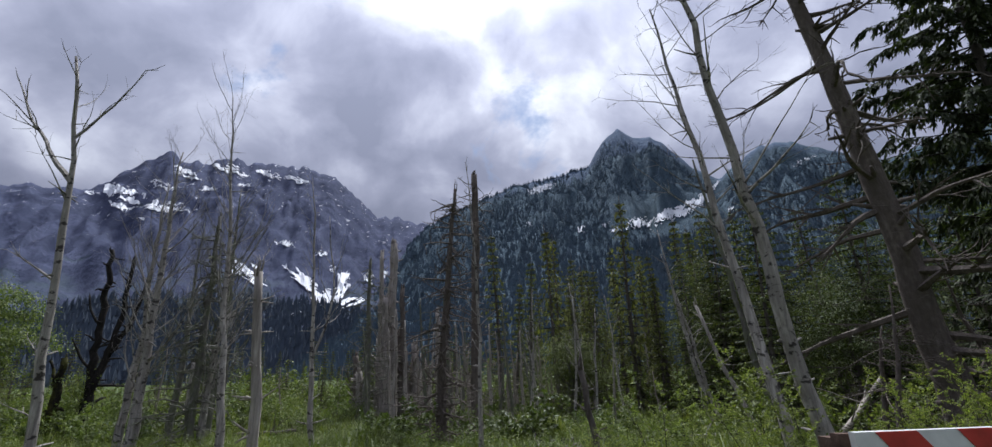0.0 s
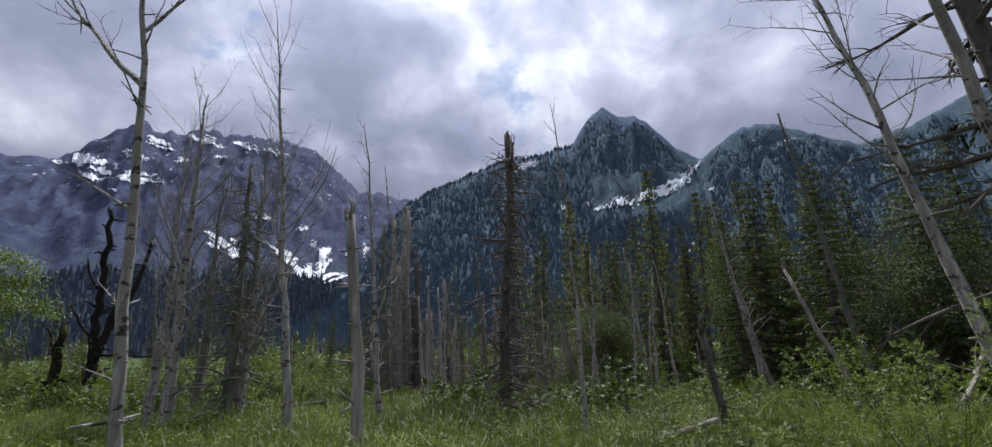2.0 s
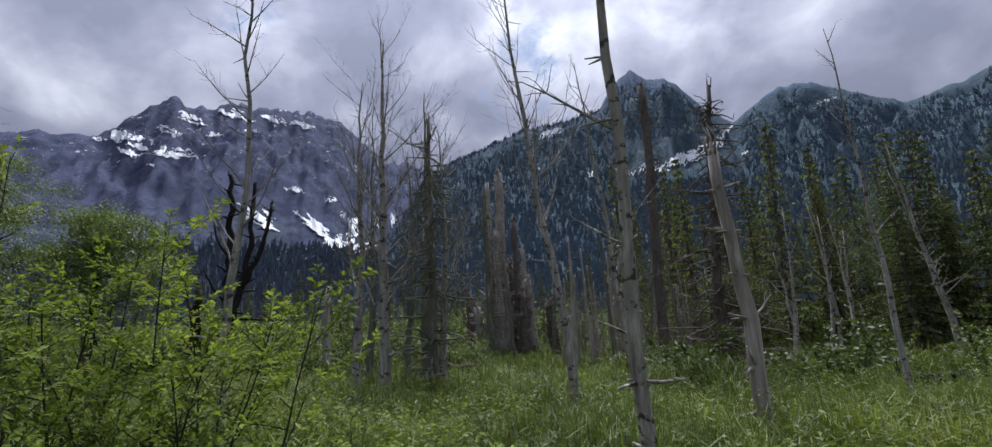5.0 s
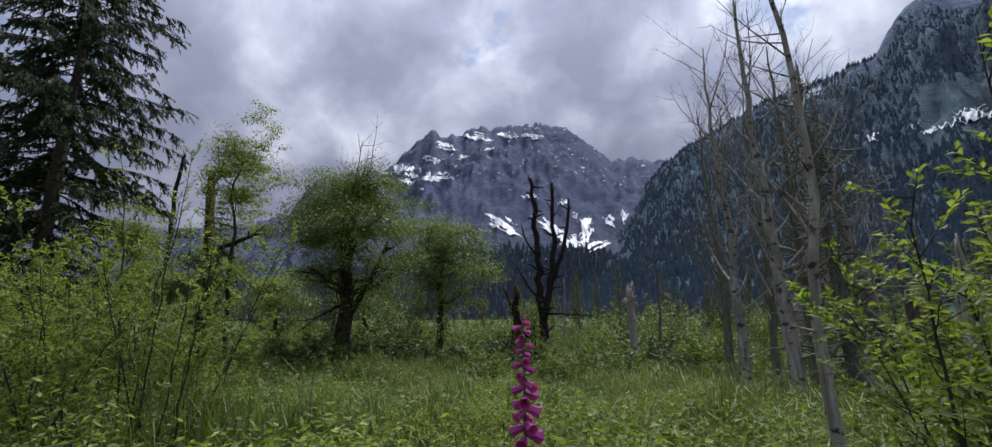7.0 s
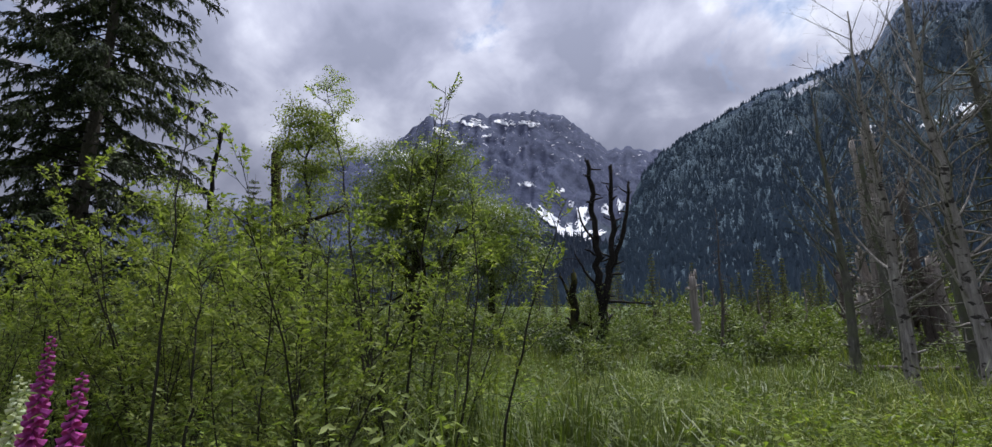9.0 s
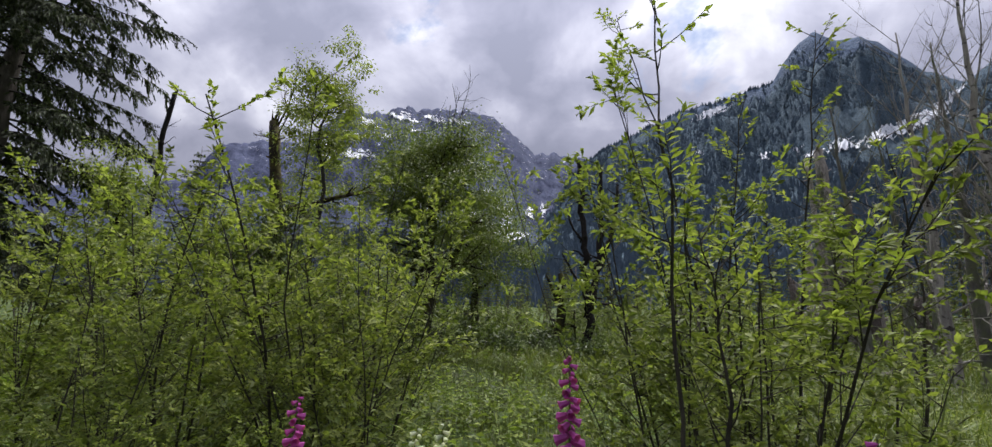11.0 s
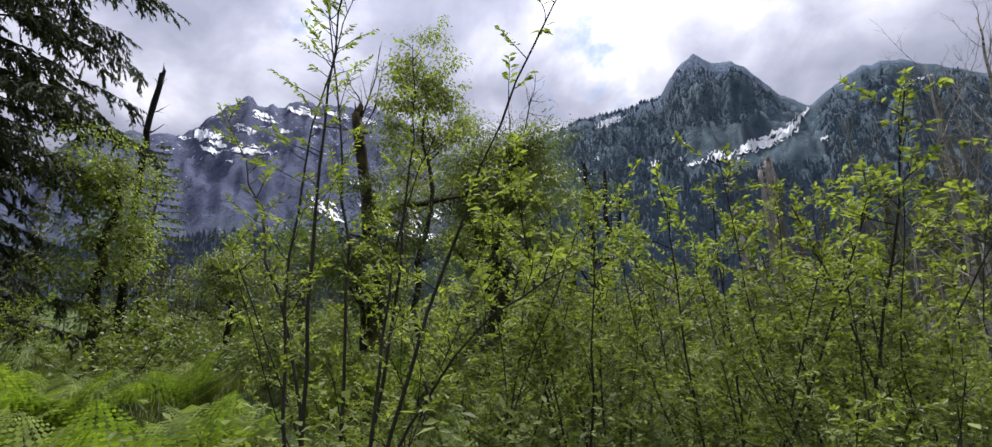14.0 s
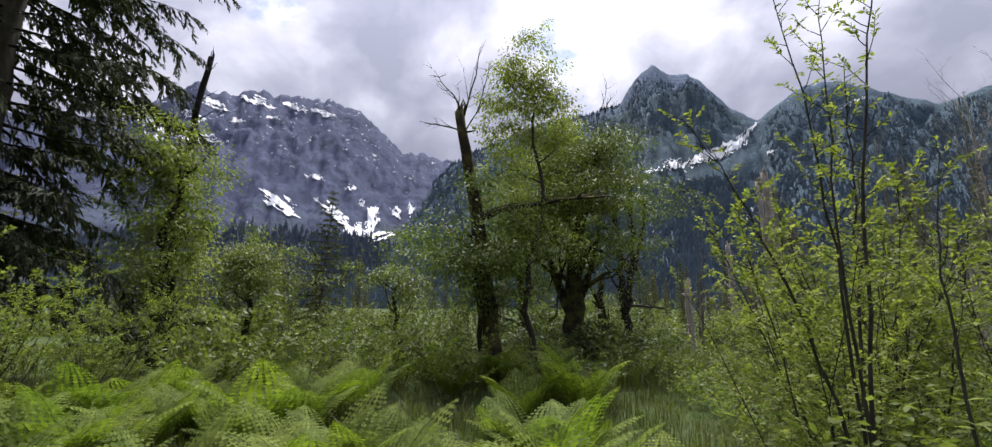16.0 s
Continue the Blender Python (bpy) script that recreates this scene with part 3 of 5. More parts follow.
def hairy_snag(label, at, height, radius, seed, mat, spikes=120, reach=0.9, group="", lean=(0.1, 0.0), top=0.35):
    """A dead conifer that still carries many short broken branches."""
    rng = np.random.default_rng(seed)
    t = thing("dead_conifer", label, "tree", group, pose(at[0], at[1], ground_z(*at)))
    line = trunk_line(rng, height, lean, 0.025)
    n = len(line)
    rad = radius * np.interp(np.linspace(0, 1, n), [0, 0.05, 0.15, 1], [1.7, 1.15, 1.0, top])
    b = Build()
    b.tube(line, rad, 9, 0.1, rng)
    splinters(b, line[-1], rad[-1], rng, 5, 0.4)
    for k in range(6):
        a = k * 1.05 + rng.uniform(-.3, .3)
        b.tube(bend((0, 0, 0.25), (math.cos(a), math.sin(a), -0.35), radius * 4, 5, rng, 0.1), np.linspace(radius * .6, radius * .15, 5), 5, .1, rng)
    part("trunk", b, mat, t, smooth=True)
    for _ in range(spikes):
        f = 0.06 + 0.9 * rng.uniform(0, 1)
        p = np.array([np.interp(f, np.linspace(0, 1, n), line[:, c]) for c in range(3)])
        a = rng.uniform(0, 6.28)
        d = (math.cos(a), math.sin(a), rng.uniform(-0.5, 0.2))
        ln = reach * rng.uniform(0.15, 1.0) ** 1.6 * (1.15 - 0.6 * f) + 0.1
        b = Build()
        q = bend(p, d, ln, 5, rng, 0.2, 0.0, 0.1)
        b.tube(q, np.linspace(0.026, 0.009, 5), 4, 0, rng, False)
        for _ in range(4):
            i = int(rng.integers(1, 5))
            b.tube(bend(q[i], np.array(d) * .5 + rng.normal(0, .7, 3), ln * rng.uniform(.2, .45), 4, rng, .25, -0.06), np.linspace(.012, .006, 4), 3, 0, rng, False)
        part("branch", b, mat, t)
    return t


def leafy_tree(label, at, height, radius, seed, bark, leaf, clumps, leaves, crown_lo=0.3, spread=2.0, leaf_len=0.09, limbs=7, lean=(0, 0), group="", sky_gaps=1.0,
               top=True, category="tree", fill=None, forks=()):
    """A broadleaf tree: mossy trunk, crooked limbs, a crown of leaf clumps with gaps.
    fill: (half width, half height, middle height, clumps, leaves) and clump sizes of an inner crown; forks: (height share, azimuth, rise, length, radius)."""
    rng = np.random.default_rng(seed)
    t = thing("broadleaf_tree", label, category, group, pose(at[0], at[1], ground_z(*at)))
    line = trunk_line(rng, height * 0.8, lean, 0.09)
    n = len(line)
    rad = radius * np.interp(np.linspace(0, 1, n), [0, 0.06, 0.2, 0.5, 1], [1.6, 1.15, 1.0, 0.75, 0.15])
    b = Build()
    b.tube(line, rad, 10, 0.1, rng)
    part("trunk", b, bark, t, smooth=True)
    tips = [line[int(n * .7)], line[-1]] if top else []
    for i in range(limbs):
        f = crown_lo + (0.9 - crown_lo) * i / max(1, limbs - 1)
        p = np.array([np.interp(f, np.linspace(0, 1, n), line[:, c]) for c in range(3)])
        a = i * 2.4 + rng.uniform(-.5, .5)
        ln = spread * rng.uniform(0.7, 1.15) * (1.15 - 0.6 * f)
        q = bend(p, (math.cos(a), math.sin(a), rng.uniform(0.25, 0.7)), ln, 8, rng, 0.2, 0.05)
        b = Build()
        b.tube(q, np.linspace(radius * .42 * (1.1 - .5 * f), radius * .07, 8), 6, .1, rng)
        for _ in range(4):
            k = int(rng.integers(3, 8))
            w = bend(q[k], q[k] - q[k - 1] + rng.normal(0, .12, 3), ln * .45, 5, rng, .2, .04)
            b.tube(w, np.linspace(radius * .12, radius * .03, 5), 4, 0, rng, False)
            tips.append(w[-1])
            tips.append(w[2])
        part("limb", b, bark, t)
        tips += [q[-1], q[5]]
    tips = np.array(tips)
    b = Build()
    pick = rng.integers(0, len(tips), clumps)
    cen = tips[pick] + np.clip(rng.normal(0, 1, (clumps, 3)), -1.6, 1.6) * np.array([.24, .24, .20]) * spread * 0.5
    per = leaves // clumps
    for c in cen:
        s = rng.uniform(.12, .34) * (spread / 2.0) ** 0.5
        p = c + np.clip(rng.normal(0, 1, (per, 3)), -1.7, 1.7) * np.array([s, s, s * .55])
        w = (p - c) / (np.linalg.norm(p - c, axis=1)[:, None] + 1e-6) + [0, 0, -0.1]
        b.leaves(p, w, leaf_len, leaf_len * .32, rng, 0.3, True)
    if fill:
        rx, rz, zc, want, total, lo, hi = fill
        k, got = total // want, 0
        while got < want:
            d = rng.normal(0, 1, 3)
            d = d / np.linalg.norm(d) * rng.uniform(0, 1) ** 0.42
            wob = 1 + 0.75 * noise.noise((d[0] * 1.5 + seed, d[1] * 1.5, d[2] * 1.8))
            side = rx * wob * (1 - 0.35 * d[2])
            c = np.array([d[0] * side, d[1] * side, zc + d[2] * rz * wob])
            if noise.noise((c[0] * 1.0, c[1] * 1.0 + seed, c[2] * 1.7)) < -0.03:
                continue
            got += 1
            sg = rng.uniform(lo, hi)
            p = c + np.clip(rng.normal(0, 1, (k, 3)), -1.8, 1.8) * np.array([sg, sg, sg * .4])
            b.leaves(p, (p - c) / (np.linalg.norm(p - c, axis=1)[:, None] + 1e-6) + [0, 0, -0.25], leaf_len, leaf_len * .32, rng, 0.35, True)
    part("crown", b, leaf, t)
    for f, az, up, ln, r in forks:
        a = radians(az)
        p = np.array([np.interp(f, np.linspace(0, 1, n), line[:, c]) for c in range(3)])
        part("limb", limb_mesh(rng, p, (math.sin(a), math.cos(a), up), ln, r, 8, 0.03), bark, t, smooth=True)
    return t


def bush_kind(name, label, category, seed, bark, leaf, height, spread, stems, twigs, leaf_len, leaf_w, group, lean=0.5, base_r=0.0078, low=0.3, fork=0.5, simple=False, tuft=0.12):
    """A shrub of many thin stems, bare below, with leafy sprays along their upper part; built at the origin."""
    rng = np.random.default_rng(seed)
    t = thing(name, label, category, group)
    lp, lw = [], []

    def spray(b, p, d, ln, r):
        """A twig with leaves to both sides and a rosette at its tip."""
        k = 4
        tw = bend(p, d, ln, k, rng, .10, .05)
        b.tube(tw, np.linspace(r, r * .3, k), 3, 0, rng, False)
        n = max(5, int(ln / (leaf_len * .30)))
        u = np.linspace(tuft, 1.0, n)
        pos = np.stack([np.interp(u, np.linspace(0, 1, k), tw[:, c]) for c in range(3)], 1)
        fwd = tw[-1] - tw[0]
        fwd = fwd / (np.linalg.norm(fwd) + 1e-9)
        side = np.cross(fwd, [0, 0, 1.0])
        side = side / (np.linalg.norm(side) + 1e-9)
        sg = np.where(np.arange(n) % 2, 1.0, -1.0)[:, None]
        lp.append(pos)
        lw.append(side * sg * .9 + fwd * .75 + np.array([0, 0, .15]))
        lp.append(np.repeat(tw[-1:], 4, 0))
        lw.append(fwd + rng.normal(0, .6, (4, 3)))
        return tw

    for i in range(stems):
        a, q = rng.uniform(0, 6.28), rng.uniform(0, 0.22) * spread
        h = height * rng.uniform(0.6, 1.05)
        k = 10
        b = Build()
        d = np.array([math.cos(a) * lean * rng.uniform(.2, 1.1), math.sin(a) * lean * rng.uniform(.2, 1.1), 1.0])
        line = bend((math.cos(a) * q, math.sin(a) * q, -0.12), d, h * 1.05, k, rng, 0.06, 0.015)
        r0 = base_r * rng.uniform(0.75, 1.4)
        b.tube(line, np.linspace(r0, r0 * .3, k), 5, .08, rng)
        for j in range(twigs):
            f = low + (1 - low) * ((j + rng.uniform(0, 1)) / twigs)
            p = np.array([np.interp(f, np.linspace(0, 1, k), line[:, c]) for c in range(3)])
            aa = rng.uniform(0, 6.28)
            ln = spread * rng.uniform(.16, .36) * (1.25 - .7 * f)
            tw = spray(b, p, np.array([math.cos(aa), math.sin(aa), rng.uniform(.25, .95)]), ln, r0 * .38)
            if rng.uniform() < fork:
                for _ in range(2):
                    spray(b, tw[int(rng.integers(1, 4))], (tw[-1] - tw[0]) / ln + rng.normal(0, .5, 3), ln * .55, r0 * .24)
        spray(b, line[-2], line[-1] - line[-2] + np.array([0, 0, .05]), spread * .2, r0 * .25)
        part("stem", b, bark, t)
    p, w = np.concatenate(lp), np.concatenate(lw)
    b = Build()
    b.leaves(p + rng.normal(0, .006, p.shape), w, leaf_len, leaf_w, rng, 0.2, simple)
    part("foliage", b, leaf, t)
    return t


def side_twigs(b, lv, q, a, ln, rng, needle, width):
    """Hanging side sprays of a big spruce bough."""
    for _ in range(int(8 + ln * 8)):
        i = int(rng.integers(2, len(q)))
        d = np.array([math.cos(a + rng.uniform(-1.2, 1.2)), math.sin(a + rng.uniform(-1.2, 1.2)), rng.uniform(-1.3, -.3)])
        k = rng.uniform(.3, .8) * min(1.0, ln * .35)
        w = bend(q[i], d, k, 5, rng, .1, 0, .35)
        b.tube(w, np.linspace(.008, .003, 5), 3, 0, rng, False)
        m = int(10 + k * 26)
        u = rng.uniform(0, 1, m)
        pos = np.stack([np.interp(u, np.linspace(0, 1, 5), w[:, c]) for c in range(3)], 1)
        lv.leaves(pos, np.tile(d, (m, 1)) + rng.normal(0, .35, (m, 3)) + [0, 0, -.4], needle * .5, width * .6, rng, .3, True)


def conifer_kind(label, seed, height, radius, spread, whorls, per, group, leaf=None, droop=0.35, bare=0.08, category="tree", tuft=14, needle=0.20, width=0.05, single=False, taper=0.75):
    """A spruce: straight trunk, whorls of drooping boughs with hanging needle sprays. Built at the origin."""
    rng = np.random.default_rng(seed)
    t = thing("conifer", label, category, group)
    b = Build()
    line = trunk_line(rng, height, (rng.normal(0, .1), rng.normal(0, .1)), 0.02)
    n = len(line)
    b.tube(line, radius * np.linspace(1.1, .08, n), 8, .07, rng)
    part("trunk", b, M_BARK, t, smooth=True)
    b, lv = Build(), Build()
    for i in range(whorls):
        f = bare + (0.985 - bare) * (i / whorls) ** 0.92
        p = np.array([np.interp(f, np.linspace(0, 1, n), line[:, c]) for c in range(3)])
        ln0 = spread * (1.02 - f) ** taper * (min(1.0, 0.42 + 1.35 * f) if single else 1.0)
        for j in range(per):
            a = j * 6.28 / per + rng.uniform(-.5, .5) + i * 1.3
            ln = ln0 * rng.uniform(.55, 1.15)
            if ln < 0.12:
                ln = 0.12
            k = 7 if single else 3
            q = bend(p, (math.cos(a), math.sin(a), rng.uniform(-.05, .25) - droop * (1 - f)), ln, k, rng, .07, .02, droop * .25)
            b.tube(q, np.linspace(.018 + radius * .1 * (1 - f), .005, k), 4 if single else 3, 0, rng, False)
            m = max(6, int(tuft * ln))
            u = rng.uniform(.12, 1.0, m)
            pos = np.stack([np.interp(u, np.linspace(0, 1, k), q[:, c]) for c in range(3)], 1)
            side = np.array([-math.sin(a), math.cos(a), 0])
            sgn = rng.choice([-1, 1], m)[:, None]
            w = side * sgn * rng.uniform(.3, 1.0, (m, 1)) + np.array([math.cos(a), math.sin(a), 0]) * .6 + np.array([0, 0, -1]) * rng.uniform(.05, .9, (m, 1))
            lv.leaves(pos, w, needle * (0.6 + 0.5 * (1 - f)), width, rng, .35, True)
            if single:
                side_twigs(b, lv, q, a, ln, rng, needle, width)
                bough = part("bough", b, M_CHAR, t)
                part("needles", lv, leaf or M_NEEDLE, bough, "dark green hanging needles")
                b, lv = Build(), Build()
    if not single:
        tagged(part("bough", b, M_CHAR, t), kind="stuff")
        part("crown", lv, leaf or M_NEEDLE, t)
    return t


def spread_copies(kind, spots, rng, lo=0.85, hi=1.15, sink=0.0):
    """The built kind goes to the first spot, copies to the others."""
    out = []
    for i, (x, y, *s) in enumerate(spots):
        k = (s[0] if s else 1.0) * rng.uniform(lo, hi)
        m = pose(x, y, ground_z(x, y) - sink, rng.normal(0, 1.5), rng.normal(0, 1.5), rng.uniform(0, 360))
        ob = kind if i == 0 else copy_thing(kind, m)
        ob.matrix_basis = m @ Matrix.Scale(k, 4)
        out.append(ob)
    return out


def foxglove(label, at, height, seed, petal, group, bell=0.036, share=0.5):
    """A flower spike: stalk, basal leaves, hanging bells smaller towards the top."""
    rng = np.random.default_rng(seed)
    t = thing("foxglove", label, "flower", group, pose(at[0], at[1], ground_z(*at)))
    line = trunk_line(rng, height + 0.08, (rng.normal(0, .05), rng.normal(0, .05)), .006)
    n = len(line)
    b = Build()
    b.tube(line, np.linspace(.008, .002, n), 5)
    part("stalk", b, M_SEDGE, t)
    count = int(height * share / 0.0092)
    for i in range(count):
        f = 1 - share + share * i / count
        p = np.array([np.interp(f, np.linspace(0, 1, n), line[:, c]) for c in range(3)])
        a = i * 2.399
        s = bell * (1.15 - 0.85 * (i / count) ** 1.4) * rng.uniform(.85, 1.15)
        d = np.array([math.cos(a), math.sin(a), -0.75 + 0.5 * i / count])
        d /= np.linalg.norm(d)
        b = Build()
        b.tube([p, p + d * s * .4, p + d * s * 1.1, p + d * s * 1.45], np.array([.18, .36, .46, .62]) * s, 6, .05, rng, False)
        part("bell", b, petal, t)
    b = Build()
    m = 16
    u = rng.uniform(.03, 1 - share, m)
    pos = np.stack([np.interp(u, np.linspace(0, 1, n), line[:, c]) for c in range(3)], 1)
    aa = rng.uniform(0, 6.28, m)
    b.leaves(pos, np.stack([np.cos(aa), np.sin(aa), np.full(m, .5)], 1), .19, .032, rng, .3)
    part("leaves", b, M_SHRUB, t)
    return t


def fern_kind(label, seed, size, fronds, group):
    """A fern: arching fronds, each with many leaflets; built at the origin."""
    rng = np.random.default_rng(seed)
    t = thing("fern", label, "fern", group)
    for i in range(fronds):
        a = i * 6.28 / fronds + rng.uniform(-.3, .3)
        ln = size * rng.uniform(.75, 1.15)
        q = bend((0, 0, -.03), (math.cos(a) * .55, math.sin(a) * .55, 1.0), ln, 14, rng, .03, 0, .19)
        b = Build()
        b.tube(q, np.linspace(.005, .0015, 14), 4, 0, rng, False)
        u = np.linspace(.14, .99, 24)
        pos = np.stack([np.interp(u, np.linspace(0, 1, 14), q[:, c]) for c in range(3)], 1)
        d = np.gradient(pos, axis=0)
        d /= np.linalg.norm(d, axis=1)[:, None]
        side = np.cross(d, [0, 0, 1.0])
        side /= np.linalg.norm(side, axis=1)[:, None] + 1e-9
        w = ln * .27 * np.sin(np.pi * np.clip(u, 0, 1) ** .75) ** .8 + .01
        for sg in (-1, 1):
            tip = pos + sg * side * w[:, None] + d * (w * .35)[:, None] - np.array([0, 0, 1]) * (w * rng.uniform(.1, .35))[:, None]
            for m in range(4):
                f0, f1 = m / 4, (m + 1) / 4
                a0, a1 = pos + (tip - pos) * f0, pos + (tip - pos) * f1
                hw = (ln / 24 * .62) * (1 - .75 * f0)
                b.grid(np.stack([a0, a0 * .35 + a1 * .65 - d * hw, a1, a0 * .35 + a1 * .65 + d * hw], 1), [(0, 1, 2, 3)])
        part("frond", b, M_FERN, t)
    return t

# ---- standing dead trees ----
GREY = "bleached grey dead tree standing bare in the meadow"
dead_tree("dead_tree", "pale grey dead tree with peeling bark and forked limbs", (-5.23, 5.93), (-0.40, -0.55), 5.95, 0.059, 11, M_BIRCH, 6, 1.3, 0.6, 5, 0.06, 0.55, knots=16, top_r=0.3,
          extra=((0.33, -75, 0.6, 0.45, 0.014), (0.48, -80, 0.45, 0.85, 0.018), (0.70, -80, 1.0, 2.4, 0.036), (0.8, 60, 1.4, 1.3, 0.022), (0.22, -90, 0.5, 0.45, 0.012)))
dead_tree("dead_tree", "slender pale dead tree with a fan of fine upright twigs", (-5.19, 9.65), (-1.0, 0.2), 8.4, 0.075, 12, M_BIRCH, 32, 1.9, 0.3, 7, 0.10, 0.40, knots=12, top_r=0.10)
dead_tree("tree_stump", "short broken grey snag leaning slightly", (-3.54, 7.52), (-0.24, -0.08), 3.4, 0.078, 13, M_SNAG, 0, 0.6, 0.4, 2, broken=True, knots=14, top_r=0.72, extra=((0.42, 70, 0.5, 0.5, 0.015),))
dead_tree("dead_tree", "lichen-covered dead tree behind the bushes", (-8.72, 6.71), (-0.06, -0.2), 5.6, 0.045, 14, M_BIRCH, 22, 0.9, 0.35, 6, 0.08, 0.5, top_r=0.12)
for i, (x, y, h, r, lim) in enumerate([(-8.75, 12.2, 8.3, 0.085, 14), (-8.15, 14.4, 8.1, 0.085, 14), (-9.45, 12.9, 7.6, 0.07, 12), (-9.9, 15.5, 7.4, 0.075, 12), (-7.6, 13.2, 6.5, 0.065, 10), (-8.9, 15.8, 6.8, 0.07, 10)]):
    dead_tree("dead_tree", GREY, (x, y), (-0.15, 0.1), h, r * 1.4, 20 + i, M_LICHEN if i % 2 else M_BIRCH, lim + 14, 2.3, 0.2, 8, 0.09, 0.42, top_r=0.12, group="bare grey birches")
dead_tree("dead_tree", "very thin pale dead birch with sparse twigs", (-0.3, 9.6), (-0.25, 0.0), 6.4, 0.045, 31, M_BIRCH, 14, 0.8, 0.3, 4, 0.06, 0.5, top_r=0.12)
dead_tree("dead_tree", "thin leaning grey dead tree before the dark woods", (6.9, 16.3), (-0.75, 0.3), 6.9, 0.085, 32, M_BIRCH, 14, 1.0, 0.3, 4, 0.02, 0.7, top_r=0.15)
dead_tree("dead_tree", "thin leaning grey dead tree before the dark woods", (7.3, 16.5), (-1.1, 0.3), 6.0, 0.07, 33, M_BIRCH, 12, 0.9, 0.3, 4, 0.02, 0.7, top_r=0.15)
dead_tree("dead_tree", "tall pale dead tree with flaking bark and curling branches", (3.54, 6.17), (-0.3, 1.25), 8.4, 0.075, 34, M_BIRCH, 20, 1.7, 0.4, 6, 0.03, 0.8, top_r=0.2)
dead_tree("dead_tree", "tall pale dead tree with dark lichen on its bark", (3.55, 5.47), (-0.97, -0.12), 8.0, 0.085, 35, M_BIRCH, 18, 1.6, 0.4, 6, 0.03, 0.8, top_r=0.25)
dead_tree("dead_tree", "large brown-grey dead conifer with long tangled bare limbs", (7.74, 8.29), (-1.15, -0.2), 10.4, 0.27, 36, M_HAIR, 34, 2.6, 0.12, 8, -0.01, 0.9, top_r=0.45, knots=20)
dead_tree("tree_stump", "short leaning broken snag by the logs", (1.75, 8.9), (-0.22, 0.05), 1.9, 0.07, 37, M_BARK, 0, broken=True, knots=8, top_r=0.8)
hairy_snag("dark dead conifer bristling with short broken branches", (-1.46, 13.05), 7.2, 0.13, 41, M_HAIR, 170, 1.6, lean=(0.42, -0.15))
hairy_snag("dark thick broken dead conifer trunk", (-0.75, 18.9), 10.5, 0.19, 42, M_HAIR, 110, 1.3, lean=(0.05, 0.0), top=0.75)
for i, (x, y, h, r) in enumerate([(-6.1, 29.0, 10.5, 0.36), (-6.75, 28.7, 9.8, 0.20), (-5.3, 28.3, 7.4, 0.24), (-4.45, 38.5, 7.5, 0.3), (-6.9, 29.6, 4.6, 0.3), (-5.0, 28.0, 3.4, 0.24), (-8.0, 28.4, 3.6, 0.26), (-7.4, 27.4, 2.6, 0.28), (-6.3, 28.2, 6.8, 0.26), (-5.6, 29.4, 5.2, 0.3), (-4.6, 28.8, 4.2, 0.3), (-3.6, 27.0, 3.0, 0.26)]):
    dead_tree("tree_stump", "tall bleached broken snag with a splintered top", (x, y), (-0.2, 0.1), h, r, 50 + i, M_HAIR if i in (2, 5, 6, 9, 11) else M_SNAG, 9, 1.2, 0.2, 4, broken=True, knots=26, top_r=0.6, group="bleached broken snags")


def forked_snag(label, at, stems, seed, mat, group=""):
    """A dead tree that divides low down. stems: (start, end, bow, radius, stubs), the first one is the trunk."""
    rng = np.random.default_rng(seed)
    t = thing("dead_tree", label, "tree", group, pose(at[0], at[1], ground_z(*at)))
    for i, (p, q, bow, r, stubs) in enumerate(stems):
        p, q = np.array(p, float), np.array(q, float)
        n = max(7, int(np.linalg.norm(q - p) / 0.35))
        u = np.linspace(0, 1, n)
        line = p + (q - p) * u[:, None] + np.array([bow, 0.3 * bow, 0]) * np.sin(np.pi * u)[:, None]
        line[1:-1] += rng.normal(0, 0.35 * r, (n - 2, 3)) * [1, 1, 0.3]
        rad = r * np.interp(u, [0, 0.08, 1], [1.45 if i == 0 else 1.1, 1.0, 0.55])
        b = Build()
        b.tube(line, rad, 8, 0.2, rng)
        splinters(b, line[-1], rad[-1], rng, 4, 0.3)
        for _ in range(stubs):
            k = int(rng.integers(1, n - 1))
            a = rng.uniform(0, 6.28)
            d = np.array([math.cos(a), math.sin(a), rng.uniform(-0.1, 0.7)])
            b.tube(bend(line[k], d, rad[k] + 0.6 * rng.uniform(0.1, 1.0) ** 2, 4, rng, 0.25), np.array([.5, .38, .3, .2]) * rad[k], 5, 0.2, rng)
        part("trunk" if i == 0 else "limb", b, mat, t, smooth=True)
    return t


forked_snag("charred forked dead tree standing in the meadow", (-17.1, 20.9),
            [((0, 0, -0.2), (-0.32, -0.1, 8.0), 0.12, 0.17, 34), ((0.0, 0.0, 1.5), (0.58, 0.2, 7.7), 0.22, 0.13, 30), ((0.36, 0.14, 3.2), (1.22, 0.45, 6.9), 0.20, 0.10, 22),
             ((0.1, 0.0, 2.1), (1.9, 0.6, 2.0), 0.1, 0.06, 6), ((0, 0, 2.6), (-0.9, -0.3, 4.0), -0.1, 0.05, 6), ((-0.15, 0, 4.6), (-0.75, -0.2, 5.9), -0.12, 0.05, 4)], 61, M_CHAR)
forked_snag("dark mossy broken trunk beside the charred tree", (-18.14, 20.52), [((0, 0, -0.2), (0.05, 0.0, 3.1), 0.03, 0.19, 14), ((0, 0, 1.8), (-0.5, 0, 3.0), 0, 0.08, 4)], 65, M_MOSS)
